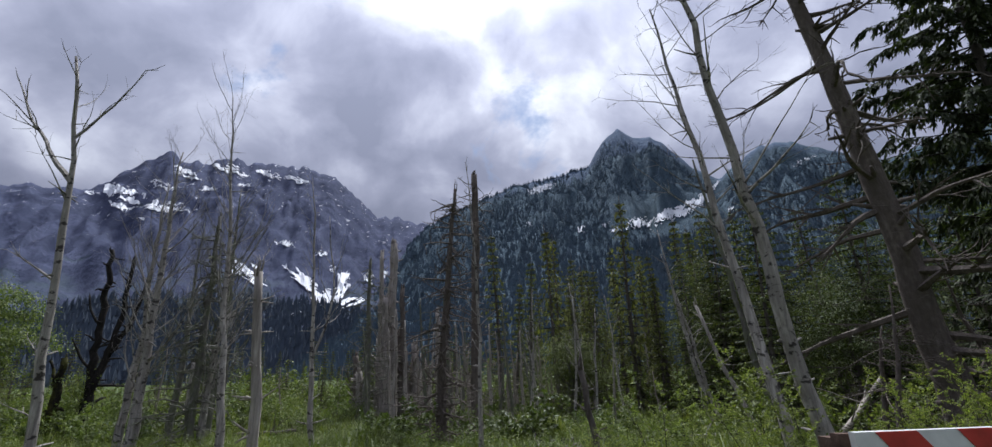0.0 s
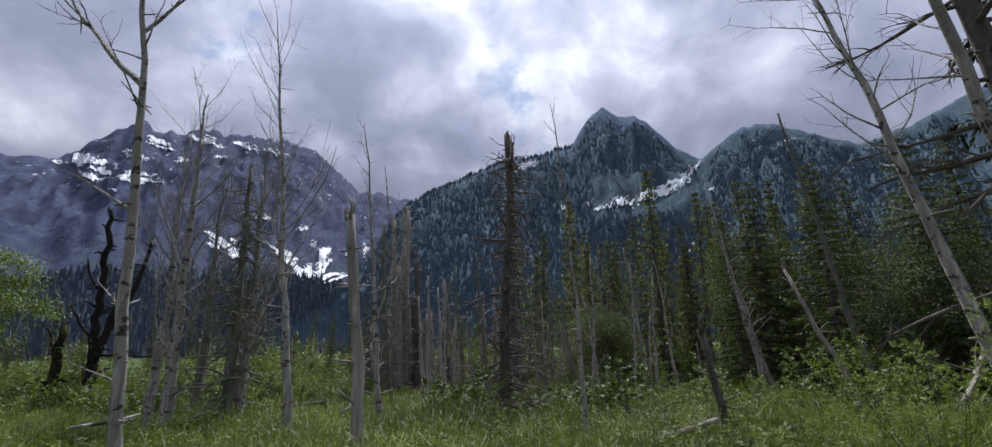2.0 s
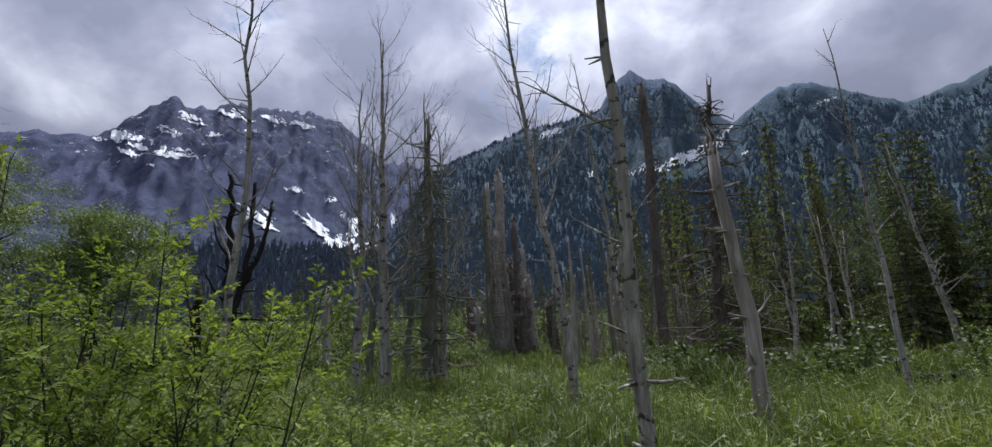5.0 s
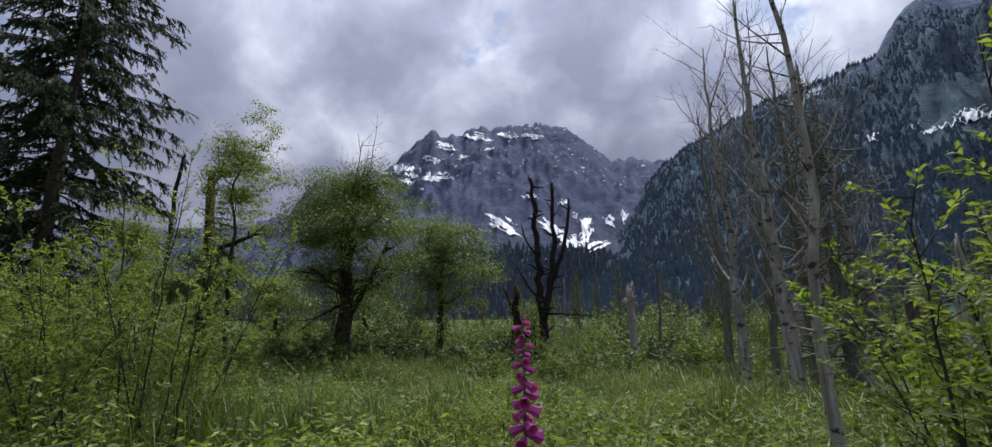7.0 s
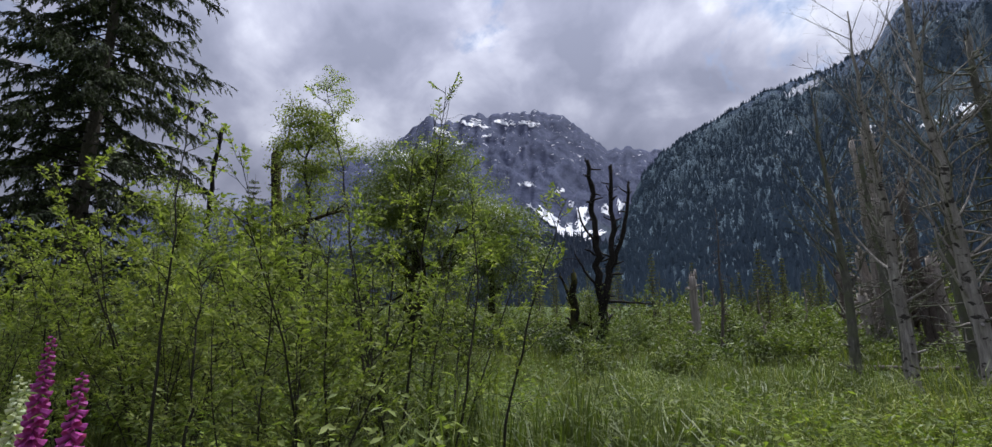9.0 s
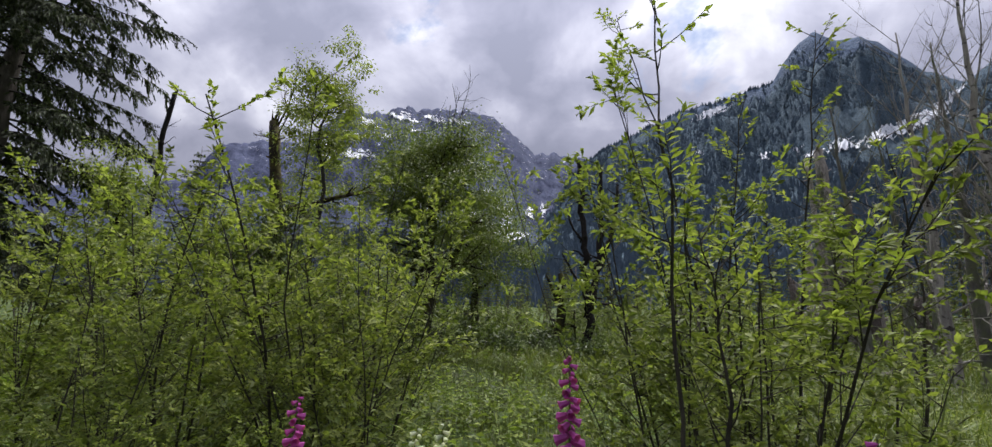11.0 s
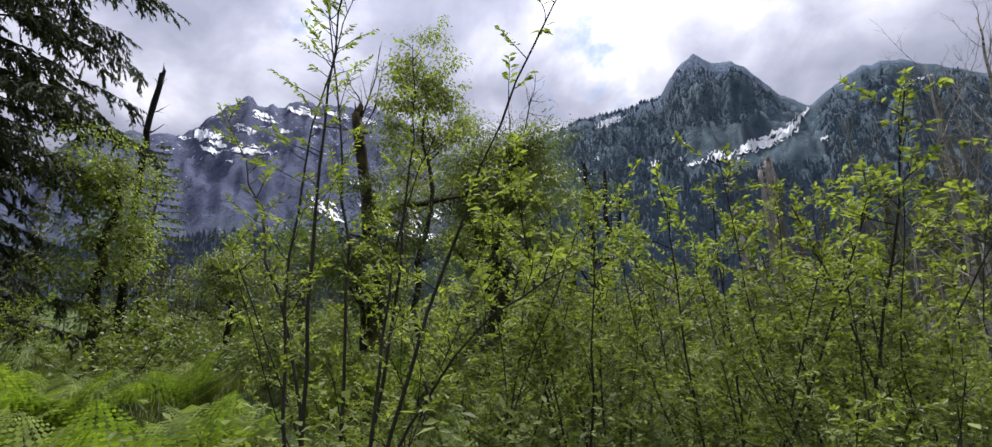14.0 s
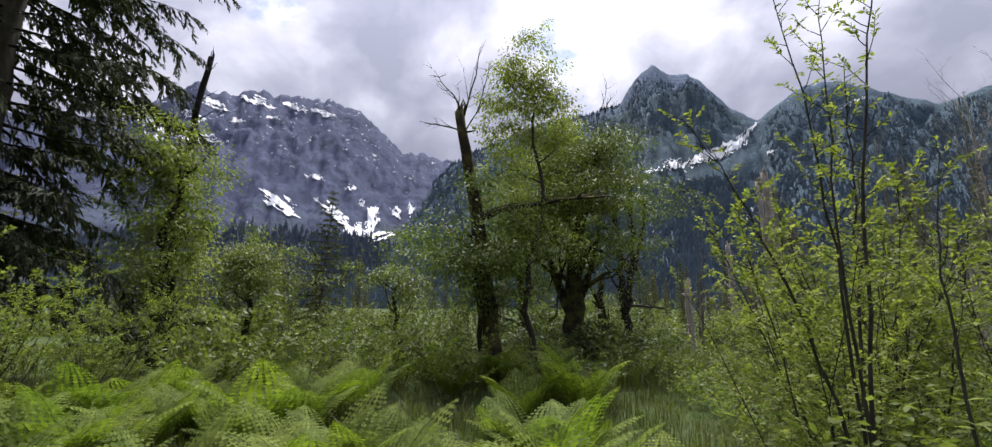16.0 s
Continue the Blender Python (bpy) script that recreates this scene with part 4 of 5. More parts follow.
dead_tree("dead_tree", "thin pale dead tree forked above a dark foot", (-3.86, 10.94), (-0.75, 0.25), 6.9, 0.06, 66, M_BIRCH, 12, 0.9, 0.4, 5, 0.06, 0.5, top_r=0.12, knots=14,
          extra=((0.34, 60, 3.2, 3.6, 0.035),))
dead_tree("dead_tree", "leaning lichened dead tree before the dark woods", (6.1, 11.0), (-0.6, 0.5), 7.2, 0.075, 67, M_LICHEN, 16, 1.0, 0.3, 5, 0.0, 0.8, top_r=0.3, knots=22)
dead_tree("tree_stump", "slanting bare grey pole caught among the shrubs", (5.56, 10.7), (-0.55, 1.0), 3.3, 0.06, 68, M_SNAG, 2, 0.5, 0.4, 2, broken=True, knots=6, top_r=0.5)
for i, (x, y, h) in enumerate([(2.3, 15.0, 4.3), (2.75, 15.3, 4.8), (3.0, 15.1, 3.9), (1.2, 14.6, 3.2), (0.95, 14.3, 4.4), (4.2, 16.6, 4.6)]):
    dead_tree("dead_tree", "small pale dead birch with upright forked twigs", (x, y), (0.25 * (-1) ** i, 0.1), h, 0.05, 240 + i, M_BIRCH, 6, 1.4, 0.35, 4, 0.12, 0.4, top_r=0.2, group="small pale birches")
for i, (x, y, h) in enumerate([(6.4, 8.3, 3.0), (8.3, 8.2, 3.4), (7.0, 9.4, 2.6), (8.9, 9.6, 3.2)]):
    dead_tree("dead_brush", "tangle of brown dead branches under the big dead conifer", (x, y), (0.5 * (-1) ** i, -0.2), h, 0.06, 250 + i, M_HAIR, 22, 1.9, 0.05, 9, -0.02, 1.0, top_r=0.2, group="dead brush")
dead_tree("tree_stump", "short broken grey snag standing in the meadow", (-13.7, 22.6), (-0.1, 0), 3.2, 0.16, 62, M_SNAG, 0, broken=True, top_r=0.85)
dead_tree("dead_tree", "bare grey dead tree with level branches", (-12.9, 23.5), (0.1, 0), 6.0, 0.07, 63, M_BARK, 20, 1.5, 0.2, 4, 0.0, 0.9)
dead_tree("dead_tree", "dark dead tree top rising over the shrubs", (-30.75, 13.0), (0.3, 0.0), 9.0, 0.12, 64, M_CHAR, 12, 0.7, 0.4, 4, 0.04, 0.6, broken=True, top_r=0.35)

hairy_snag("shaggy grey dead conifer hung with broken branches", (-7.75, 12.9), 6.6, 0.12, 43, M_LICHEN, 120, 1.5, lean=(-0.2, 0.1))
hairy_snag("shaggy grey dead conifer hung with broken branches", (-6.9, 26.6), 8.8, 0.2, 44, M_LICHEN, 120, 2.4, lean=(-0.2, 0.1))

# a thicket of small dead conifers behind the snags
rng = np.random.default_rng(70)


def thicket_kind(label, seed, height, radius, branches, reach, mat):
    """A small dead conifer: thin trunk, drooping bare branches with hanging twigs; built at the origin."""
    rng = np.random.default_rng(seed)
    t = thing("dead_sapling", label, "tree", "dead saplings")
    line = trunk_line(rng, height, (rng.normal(0, .2), rng.normal(0, .2)), 0.03)
    n = len(line)
    b = Build()
    b.tube(line, radius * np.linspace(1.3, .35, n), 6, .12, rng)
    part("trunk", b, mat, t, smooth=True)
    for i in range(branches):
        f = 0.08 + 0.9 * (i + rng.uniform(0, 1)) / branches
        p = np.array([np.interp(f, np.linspace(0, 1, n), line[:, c]) for c in range(3)])
        a = i * 2.4 + rng.uniform(-.4, .4)
        part("limb", limb_mesh(rng, p, (math.cos(a), math.sin(a), rng.uniform(-.35, .15)), reach * rng.uniform(.4, 1.1) * (1.1 - .7 * f), .017, 7, 0.0, 0.12), mat, t)
    return t


THICK = "small brown dead conifer hung with drooping twigs in the thicket"
sap = [thicket_kind(THICK, 71 + i, h, r, k, w, M) for i, (h, r, k, w, M) in enumerate([(4.6, 0.07, 15, 1.3, M_THICKET), (5.8, 0.085, 15, 1.2, M_LICHEN), (3.4, 0.06, 13, 1.1, M_THICKET), (5.0, 0.10, 9, 0.7, M_SNAG)])]
for i in range(74):
    x = rng.uniform(-4.2, 4) if i < 46 else rng.uniform(-9, 12) if i < 66 else rng.uniform(-20, -8)
    y = rng.uniform(18.5, 28) if i < 46 else rng.uniform(17, 34) if i < 66 else rng.uniform(26, 40)
    m = pose(x, y, ground_z(x, y), rng.normal(0, 3), rng.normal(0, 3), rng.uniform(0, 360)) @ Matrix.Scale(rng.uniform(0.7, 1.15), 4)
    if i < 4:
        sap[i].matrix_world = m
    else:
        copy_thing(sap[i % 4], m)

# ---- mossy broadleaf trees ----
old = dead_tree("broadleaf_tree", "old mossy tree broken at the top, one limb reaching sideways", (-21.95, 9.8), (-0.85, 0.25), 5.5, 0.17, 81, M_OLDMOSS, 0, broken=True, knots=10, top_r=0.5,
                extra=((0.93, -30, 2.2, 2.0, 0.03), (0.95, 40, 3.0, 1.9, 0.025), (0.92, -90, 0.4, 1.1, 0.02), (0.90, 90, 2.5, 1.7, 0.02), (0.58, 95, 0.35, 2.4, 0.10), (0.45, -60, 0.6, 1.2, 0.06)))
leafy_tree("airy young tree with small pale leaves", (-21.4, 10.2), 8.2, 0.06, 82, M_STEM, M_WILLOW, 60, 2400, 0.35, 0.9, 0.06, 10, fill=(1.15, 2.1, 5.3, 280, 13500, 0.07, 0.19))
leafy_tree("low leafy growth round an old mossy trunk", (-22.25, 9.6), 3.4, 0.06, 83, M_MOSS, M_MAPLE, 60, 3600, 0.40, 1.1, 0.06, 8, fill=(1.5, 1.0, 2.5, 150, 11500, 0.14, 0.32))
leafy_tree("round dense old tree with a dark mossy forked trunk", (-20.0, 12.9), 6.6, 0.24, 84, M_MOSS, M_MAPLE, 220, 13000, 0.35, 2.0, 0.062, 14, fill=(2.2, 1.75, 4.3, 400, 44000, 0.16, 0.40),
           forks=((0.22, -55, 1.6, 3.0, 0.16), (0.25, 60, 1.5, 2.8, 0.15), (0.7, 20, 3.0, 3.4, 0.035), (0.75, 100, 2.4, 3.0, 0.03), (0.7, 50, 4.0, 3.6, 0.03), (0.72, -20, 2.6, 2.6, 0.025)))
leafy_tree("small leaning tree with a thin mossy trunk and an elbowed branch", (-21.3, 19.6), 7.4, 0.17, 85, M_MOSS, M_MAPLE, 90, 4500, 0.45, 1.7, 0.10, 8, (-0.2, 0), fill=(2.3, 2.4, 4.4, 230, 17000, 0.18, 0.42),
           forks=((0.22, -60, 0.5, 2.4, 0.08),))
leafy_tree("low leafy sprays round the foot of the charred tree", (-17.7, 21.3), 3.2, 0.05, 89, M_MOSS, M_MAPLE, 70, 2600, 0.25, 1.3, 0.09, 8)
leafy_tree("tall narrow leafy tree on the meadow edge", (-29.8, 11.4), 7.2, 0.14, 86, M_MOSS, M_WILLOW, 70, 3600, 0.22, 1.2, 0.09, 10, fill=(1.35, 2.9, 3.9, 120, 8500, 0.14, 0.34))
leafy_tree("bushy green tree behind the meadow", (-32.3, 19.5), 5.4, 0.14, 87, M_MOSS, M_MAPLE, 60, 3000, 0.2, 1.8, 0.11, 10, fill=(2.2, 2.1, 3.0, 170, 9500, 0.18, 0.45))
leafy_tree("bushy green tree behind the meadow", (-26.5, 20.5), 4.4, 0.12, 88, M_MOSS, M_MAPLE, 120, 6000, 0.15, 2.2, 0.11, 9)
for i, (x, y, h, s) in enumerate([(13.5, 16.5, 7.5, 2.4), (17.5, 14.5, 8.0, 2.8), (10.8, 14.6, 4.6, 1.7), (9.8, 20.5, 7.0, 2.0), (3.4, 22.5, 4.4, 1.6)]):
    leafy_tree("dense green broadleaf tree at the wood's edge", (x, y), h, 0.10, 90 + i, M_BARK, M_MAPLE if i == 1 else M_OLIVE, 60, 3800, 0.15, s, 0.065, 12, group="wood's edge trees", fill=(s * 0.95, h * 0.40, h * 0.5, 150, 15000, 0.14, 0.42))

# ---- conifers ----
spruce = conifer_kind("large dark spruce with long drooping boughs", 101, 23.0, 0.32, 5.5, 50, 6, "", droop=0.46, bare=0.10, tuft=30, needle=0.26, width=0.034, single=True, taper=0.62)
spruce.matrix_world = pose(-32.6, 9.6, ground_z(-32.6, 9.6))
spruce2 = conifer_kind("dark spruce overhanging from the side", 102, 14.0, 0.2, 3.8, 34, 6, "", droop=0.30, tuft=34, needle=0.28, width=0.040, single=True)
spruce2.matrix_world = pose(11.0, 8.6, ground_z(11.0, 8.6))
tall = conifer_kind("dark conifer in the woods behind the meadow", 103, 11.0, 0.14, 1.7, 24, 5, "woodland conifers", M_WOODS, droop=0.25, tuft=11, needle=0.32, width=0.06)
mid = conifer_kind("narrow dark conifer in the woods behind the meadow", 104, 9.0, 0.11, 1.15, 22, 5, "woodland conifers", M_WOODS, droop=0.3, tuft=11, needle=0.30, width=0.06)
thin_c = conifer_kind("ragged half-bare conifer in the woods", 105, 10.0, 0.12, 1.25, 18, 5, "woodland conifers", M_WOODS, droop=0.4, bare=0.3, tuft=9, needle=0.28, width=0.06)
hem = conifer_kind("feathery olive green hemlock at the wood's edge", 107, 8.5, 0.10, 2.3, 26, 6, "hemlocks", M_OLIVE, 0.45, 0.06, tuft=36, needle=0.15, width=0.028)
rng = np.random.default_rng(106)
spread_copies(hem, [(8.6, 15.2, 0.8), (10.2, 17.0, 1.0), (11.8, 14.8, 0.95), (13.2, 18.8, 1.1), (15.0, 16.6, 1.1), (16.2, 13.2, 1.0), (9.4, 20.0, 1.0), (18.4, 17.2, 1.2), (12.2, 11.8, 0.8), (14.4, 11.6, 0.95), (17.0, 10.8, 1.0), (20.5, 14.0, 1.2), (7.6, 18.6, 0.8), (-30.5, 22.0, 0.8), (-34.0, 17.0, 1.0)], rng)
spots = {0: [(4.3, 31.0), (7.0, 24.5), (2.4, 34.5)], 1: [(5.5, 27.0), (1.2, 30.0), (9.0, 28.0)], 2: [(3.2, 25.5), (0.4, 27.5)]}
for i in range(64):
    x, y = rng.uniform(3, 42), rng.uniform(24, 60)
    if y > 24 + max(0, (12 - x)) * 0.9:
        spots[int(rng.integers(0, 3))].append((x, y, rng.uniform(0.75, 1.2)))
for i in range(26):
    x, y = rng.uniform(4.5, 17), rng.uniform(19.5, 30)
    spots[int(rng.integers(0, 3))].append((x, y, rng.uniform(0.6, 0.95)))
for i in range(26):
    spots[int(rng.integers(0, 3))].append((rng.uniform(-34, 1), rng.uniform(31, 42), rng.uniform(0.3, 0.55)))
for i in range(80):
    x, y = rng.uniform(-80, 6), rng.uniform(40, 66)
    spots[int(rng.integers(0, 3))].append((x, y, rng.uniform(0.4, 0.75)))
for i in range(16):
    x, y = rng.uniform(-70, -38), rng.uniform(14, 50)
    spots[int(rng.integers(0, 3))].append((x, y, rng.uniform(0.5, 0.9)))
for i in range(16):
    a, r = rng.uniform(2.2, 4.1), rng.uniform(22, 45)
    spots[int(rng.integers(0, 2))].append((-10 + r * math.sin(a) * 1.4, r * math.cos(a), rng.uniform(0.8, 1.2)))
for k, kind in enumerate((tall, mid, thin_c)):
    spread_copies(kind, spots[k], rng, 0.9, 1.1)

# ---- shrubs ----
rng = np.random.default_rng(120)
WIL = "willow shrub with many thin dark stems and pale green leaves"
ALD = "leafy bright green shrub with thin stems"
wil = [bush_kind("willow_shrub", WIL, "shrub", 121 + i, M_STEM, M_WILLOW, h, 1.5, 9, n, 0.053, 0.0112, "willow shrubs", 0.42, low=0.20, tuft=0.40) for i, (h, n) in enumerate([(2.35, 16), (2.1, 15), (2.6, 16)])]
ald = [bush_kind("green_shrub", ALD, "shrub", 131 + i, M_STEM, M_ALDER, h, 1.5, 9, n, 0.046, 0.0105, "green shrubs", 0.42, low=0.34, tuft=0.35) for i, (h, n) in enumerate([(2.1, 14), (1.7, 13)])]


def tall_willow(label, at, stems, seed, leaf_len=0.044, leaf_w=0.0085, low=0.35, per=24):
    """A tall sparse willow: each stem runs from its foot by a bend to its tip (x, y, height), with leafy sprays on its upper part."""
    rng = np.random.default_rng(seed)
    t = thing("willow_shrub", label, "shrub", "tall willows", pose(at[0], at[1], ground_z(*at)))
    lv = Build()
    for foot, knee, tip in stems:
        p = [np.array(v, float) for v in (foot, knee, tip)]
        n = 16
        u = np.linspace(0, 1, n)[:, None]
        line = p[0] * (1 - u) ** 2 + (2 * p[1] - 0.5 * p[0] - 0.5 * p[2]) * 2 * u * (1 - u) + p[2] * u ** 2
        line[1:] += rng.normal(0, 0.008, (n - 1, 3))
        b = Build()
        r = rng.uniform(0.008, 0.011)
        b.tube(line, r * np.linspace(1.1, .18, n), 6, .1, rng)
        for j in range(per):
            f = low + (1 - low) * ((j + rng.uniform(0, 1)) / per) ** 0.85
            q = np.array([np.interp(f, u[:, 0], line[:, c]) for c in range(3)])
            a = rng.uniform(0, 6.28)
            ln = rng.uniform(.12, .46) * (1.25 - .8 * f)
            d = np.array([math.cos(a), math.sin(a), rng.uniform(.3, 1.2)])
            tw = bend(q, d, ln, 6, rng, .13, .05)
            b.tube(tw, np.linspace(r * .3, r * .1, 6), 3, 0, rng, False)
            m = max(6, int(ln / 0.016))
            w = np.linspace(.45, 1, m)
            pos = np.stack([np.interp(w, np.linspace(0, 1, 6), tw[:, c]) for c in range(3)], 1)
            side = np.cross(d, [0, 0, 1.0]) * np.where(np.arange(m) % 2, 1, -1)[:, None]
            lv.leaves(pos, side + d * .8, leaf_len, leaf_w, rng, .15)
        part("stem", b, M_STEM, t)
    part("foliage", lv, M_WILLOW, t)
    return t


SPARSE = "tall sparse willow shrub with long bare lower stems"
tall_willow(SPARSE, (-19.9, 3.4), [((0, 0, -.1), (-.09, -.08, 1.7), (.12, .1, 3.3)), ((-.02, .02, 0), (.03, -.12, 1.9), (.22, -.26, 3.25)), ((.05, .2, -.1), (.04, .17, 1.8), (-.22, .12, 3.5)),
                                   ((0.1, .1, 0), (-.3, .1, 1.5), (-.75, .2, 2.5)), ((.1, .3, 0), (.3, .35, 1.7), (.35, .3, 2.9))], 126)
tall_willow(SPARSE, (-19.62, 3.0), [((0, 0, -.1), (.5, -.04, 1.6), (1.05, -.24, 2.7)), ((.02, .1, 0), (.35, .0, 0.95), (.95, -.3, 1.45)), ((.1, .2, -.1), (.1, .3, 1.3), (.3, .4, 2.2))], 127, per=16)
tall_willow(SPARSE, (-8.6, 4.25), [((0, 0, -.1), (.04, 0, 1.1), (.1, .02, 2.15)), ((-.05, .1, 0), (-.12, .1, 0.9), (-.1, .1, 1.7)), ((.1, .1, 0), (.2, .1, 0.9), (.22, .1, 1.6))], 130, per=20)
tall_willow(SPARSE, (-14.1, 4.75), [((0, 0, -.1), (-.32, -.04, 1.9), (-.62, -.1, 3.1)), ((.1, .05, 0), (.3, .05, 1.6), (.46, .05, 2.9)), ((.5, 0, 0), (.75, 0, 1.2), (.68, 0, 2.2)), ((.9, -.05, 0), (1.1, -.1, 1.0), (1.45, -.2, 1.9)),
                                    ((-.1, .1, 0), (-.05, .15, 1.4), (.1, .2, 2.6))], 128)
tall_willow(SPARSE, (-14.5, 3.55), [((0, 0, -.1), (.01, 0, 1.3), (-.02, 0, 2.55)), ((.1, .1, 0), (.16, .1, 0.9), (.1, .1, 1.6))], 129, per=18, low=0.5)
wil_spots = [[], [], []]
ald_spots = [[], []]
for x, y, s in [(-14.0, 5.1, 1.0), (-14.3, 4.6, 1.0), (-16.4, 4.7, 0.95), (-16.9, 5.0, 1.05), (-17.7, 4.5, 1.0), (-18.5, 4.9, 1.05), (-19.2, 4.6, 0.9),
                (-17.2, 6.4, 1.0), (-18.2, 6.2, 1.05), (-14.1, 4.0, 0.8), (-17.3, 3.7, 0.7), 
                (-18.2, 7.4, 0.85), (-19.8, 3.95, 0.75),
                (1.9, 5.6, 0.62), (2.9, 5.0, 0.72), (3.8, 4.7, 0.62), (4.6, 5.2, 0.7), (5.4, 5.6, 0.7), (5.9, 4.9, 0.75), (1.2, 6.2, 0.45), (6.8, 5.8, 0.8)]:
    wil_spots[int(rng.integers(0, 3))].append((x, y, s))
for x, y, s in [(-8.4, 4.45, 0.86), (-7.75, 4.55, 0.92), (-8.1, 5.0, 0.95), (-9.0, 4.0, 0.45), (-10.6, 4.9, 0.55), (-11.2, 5.6, 0.5),
                                (-25.7, 4.0, 0.9), (-26.6, 5.2, 1.0), (-16.5, 3.4, 0.55), (-27.4, 7.0, 1.1)]:
    ald_spots[int(rng.integers(0, 2))].append((x, y, s))
for k, s in zip(wil + ald, wil_spots + ald_spots):
    spread_copies(k, s, rng, 0.93, 1.07)
low = [bush_kind("low_shrub", "low dark green shrub on the meadow", "shrub", 141 + i, M_STEM, M_SHRUB, h, 2.2, 5, 12, 0.12, 0.032, "low meadow shrubs", 1.2, 0.008, 0.08, simple=True) for i, h in enumerate((0.75, 1.0))]
pale = [bush_kind("meadow_shrub", t, "shrub", 151 + i, M_STEM, m, h, 2.4, 6, 8, 0.105, 0.024, "pale meadow shrubs", 1.0, 0.008, 0.08, simple=True) 
        for i, (h, m, t) in enumerate(((1.1, M_MAPLE, "rounded pale green shrub on the meadow"), (1.4, M_MAPLE, "rounded dull green shrub on the meadow")))]
lo_s, pa_s = [[], []], [[], []]
for x, y in [(-20.2, 18.8), (-19.2, 21.0), (-22.0, 22.7), (-21.0, 22.2), (-16.7, 22.9), (-18.0, 20.0), (-23.8, 21.0), (-19.6, 15.0), (-18.6, 15.8), (-17.4, 16.6), (-20.9, 14.2), (-16.4, 17.4), (-20.0, 11.4), (-19.2, 12.0), (-11.5, 19.5), (-12.8, 18.6), (0.2, 12.4), (-2.6, 12.3), (-0.6, 14.0), (-13.5, 26.0), (-3.0, 16.0), (2.5, 14.0), (-23.0, 16.0), (-26.0, 15.0)]:
    lo_s[int(rng.integers(0, 2))].append((x, y, rng.uniform(0.8, 1.3)))
for i in range(46):
    x, y = rng.uniform(-34, 9), rng.uniform(14, 42)
    if abs(x + 20.2) > 3 or y > 16:
        pa_s[int(rng.integers(0, 2))].append((x, y, rng.uniform(0.7, 1.5)))
for i in range(24):
    pa_s[i % 2].append((rng.uniform(6, 44), rng.uniform(30, 46), rng.uniform(1.3, 2.4)))
for i in range(46):
    pa_s[i % 2].append((rng.uniform(-60, 8), rng.uniform(36, 50), rng.uniform(1.3, 2.4)))
for x, y, s in [(-8.5, 30.0, 2.2), (-6.5, 34.0, 2.6), (-12.0, 30.5, 2.0), (-10.5, 36.0, 2.6), (-3.0, 38.0, 2.4), (-15.0, 25.0, 1.9), (-13.2, 28.0, 2.1), (-16.8, 27.0, 2.3), (-19.5, 30.0, 2.4), (-22.5, 27.0, 2.2),
                (-25.5, 31.0, 2.6), (-28.5, 26.0, 2.3), (-14.5, 34.0, 2.5), (-18.0, 37.0, 2.6), (-32.0, 30.0, 2.6), (-11.2, 25.5, 1.4), (-9.4, 23.4, 1.3), (-7.6, 22.4, 1.2), (-36.0, 24.0, 2.4)]:
    pa_s[int(rng.integers(0, 2))].append((x, y, s * rng.uniform(0.5, 0.9)))
for x, y, s in [(4.0, 11.0, 0.8), (5.2, 10.2, 0.9), (6.4, 11.6, 1.0), (3.4, 9.0, 0.8), (2.6, 11.6, 0.9), (7.6, 10.0, 1.0), (-13.2, 13.5, 0.9), (-15.0, 12.4, 0.8), (-24.8, 12.6, 1.2), (-26.6, 9.0, 1.2), (-23.6, 9.0, 0.8), (-24.9, 8.2, 0.8), (-22.6, 8.2, 0.7), (-20.8, 8.0, 0.7), (-25.8, 11.0, 1.0), (-19.6, 9.6, 0.8)]:
    pa_s[int(rng.integers(0, 2))].append((x, y, s))
for k, s in zip(low + pale, lo_s + pa_s):
    spread_copies(k, s, rng, 0.9, 1.1)

# ---- ferns, flowers ----
fern = [fern_kind("bright green fern with arching fronds", 161 + i, s, 9, "ferns by the trail") for i, s in enumerate((0.85, 0.7))]
fs = [[], []]
for i in range(96):
    x, y = rng.uniform(-26.8, -20.5), 3.0 + 7.4 * rng.uniform(0, 1) ** 1.8
    fs[i % 2].append((x, y, rng.uniform(0.85, 1.2)))
for i in range(14):
    fs[i % 2].append((rng.uniform(-12.5, -10.2), rng.uniform(3.6, 6.5), rng.uniform(0.7, 0.95)))
for k, s in zip(fern, fs):
    spread_copies(k, s, rng, 0.9, 1.1)
PURPLE = "tall foxglove spike with hanging magenta bells"
for i, (x, y, top) in enumerate([(-9.6, 3.4, 1.62), (-10.3, 3.5, 1.25), (-9.65, 3.62, 1.2), (-14.2, 3.12, 1.40), (-14.78, 3.18, 1.52), (-14.95, 2.98, 1.30), (-15.56, 3.17, 1.36), (-16.95, 3.15, 1.25)]):
    foxglove(PURPLE, (x, y), top - ground_z(x, y), 170 + i, M_PINK, "magenta foxgloves", share=0.55 if i == 0 else 0.42)
for i, (x, y, top) in enumerate([(-15.3, 3.3, 1.28), (-15.1, 3.25, 1.32), (-20.43, 2.0, 1.48)]):
    foxglove("foxglove spike with cream white bells", (x, y), top - ground_z(x, y), 185 + i, M_CREAM, "cream foxgloves")


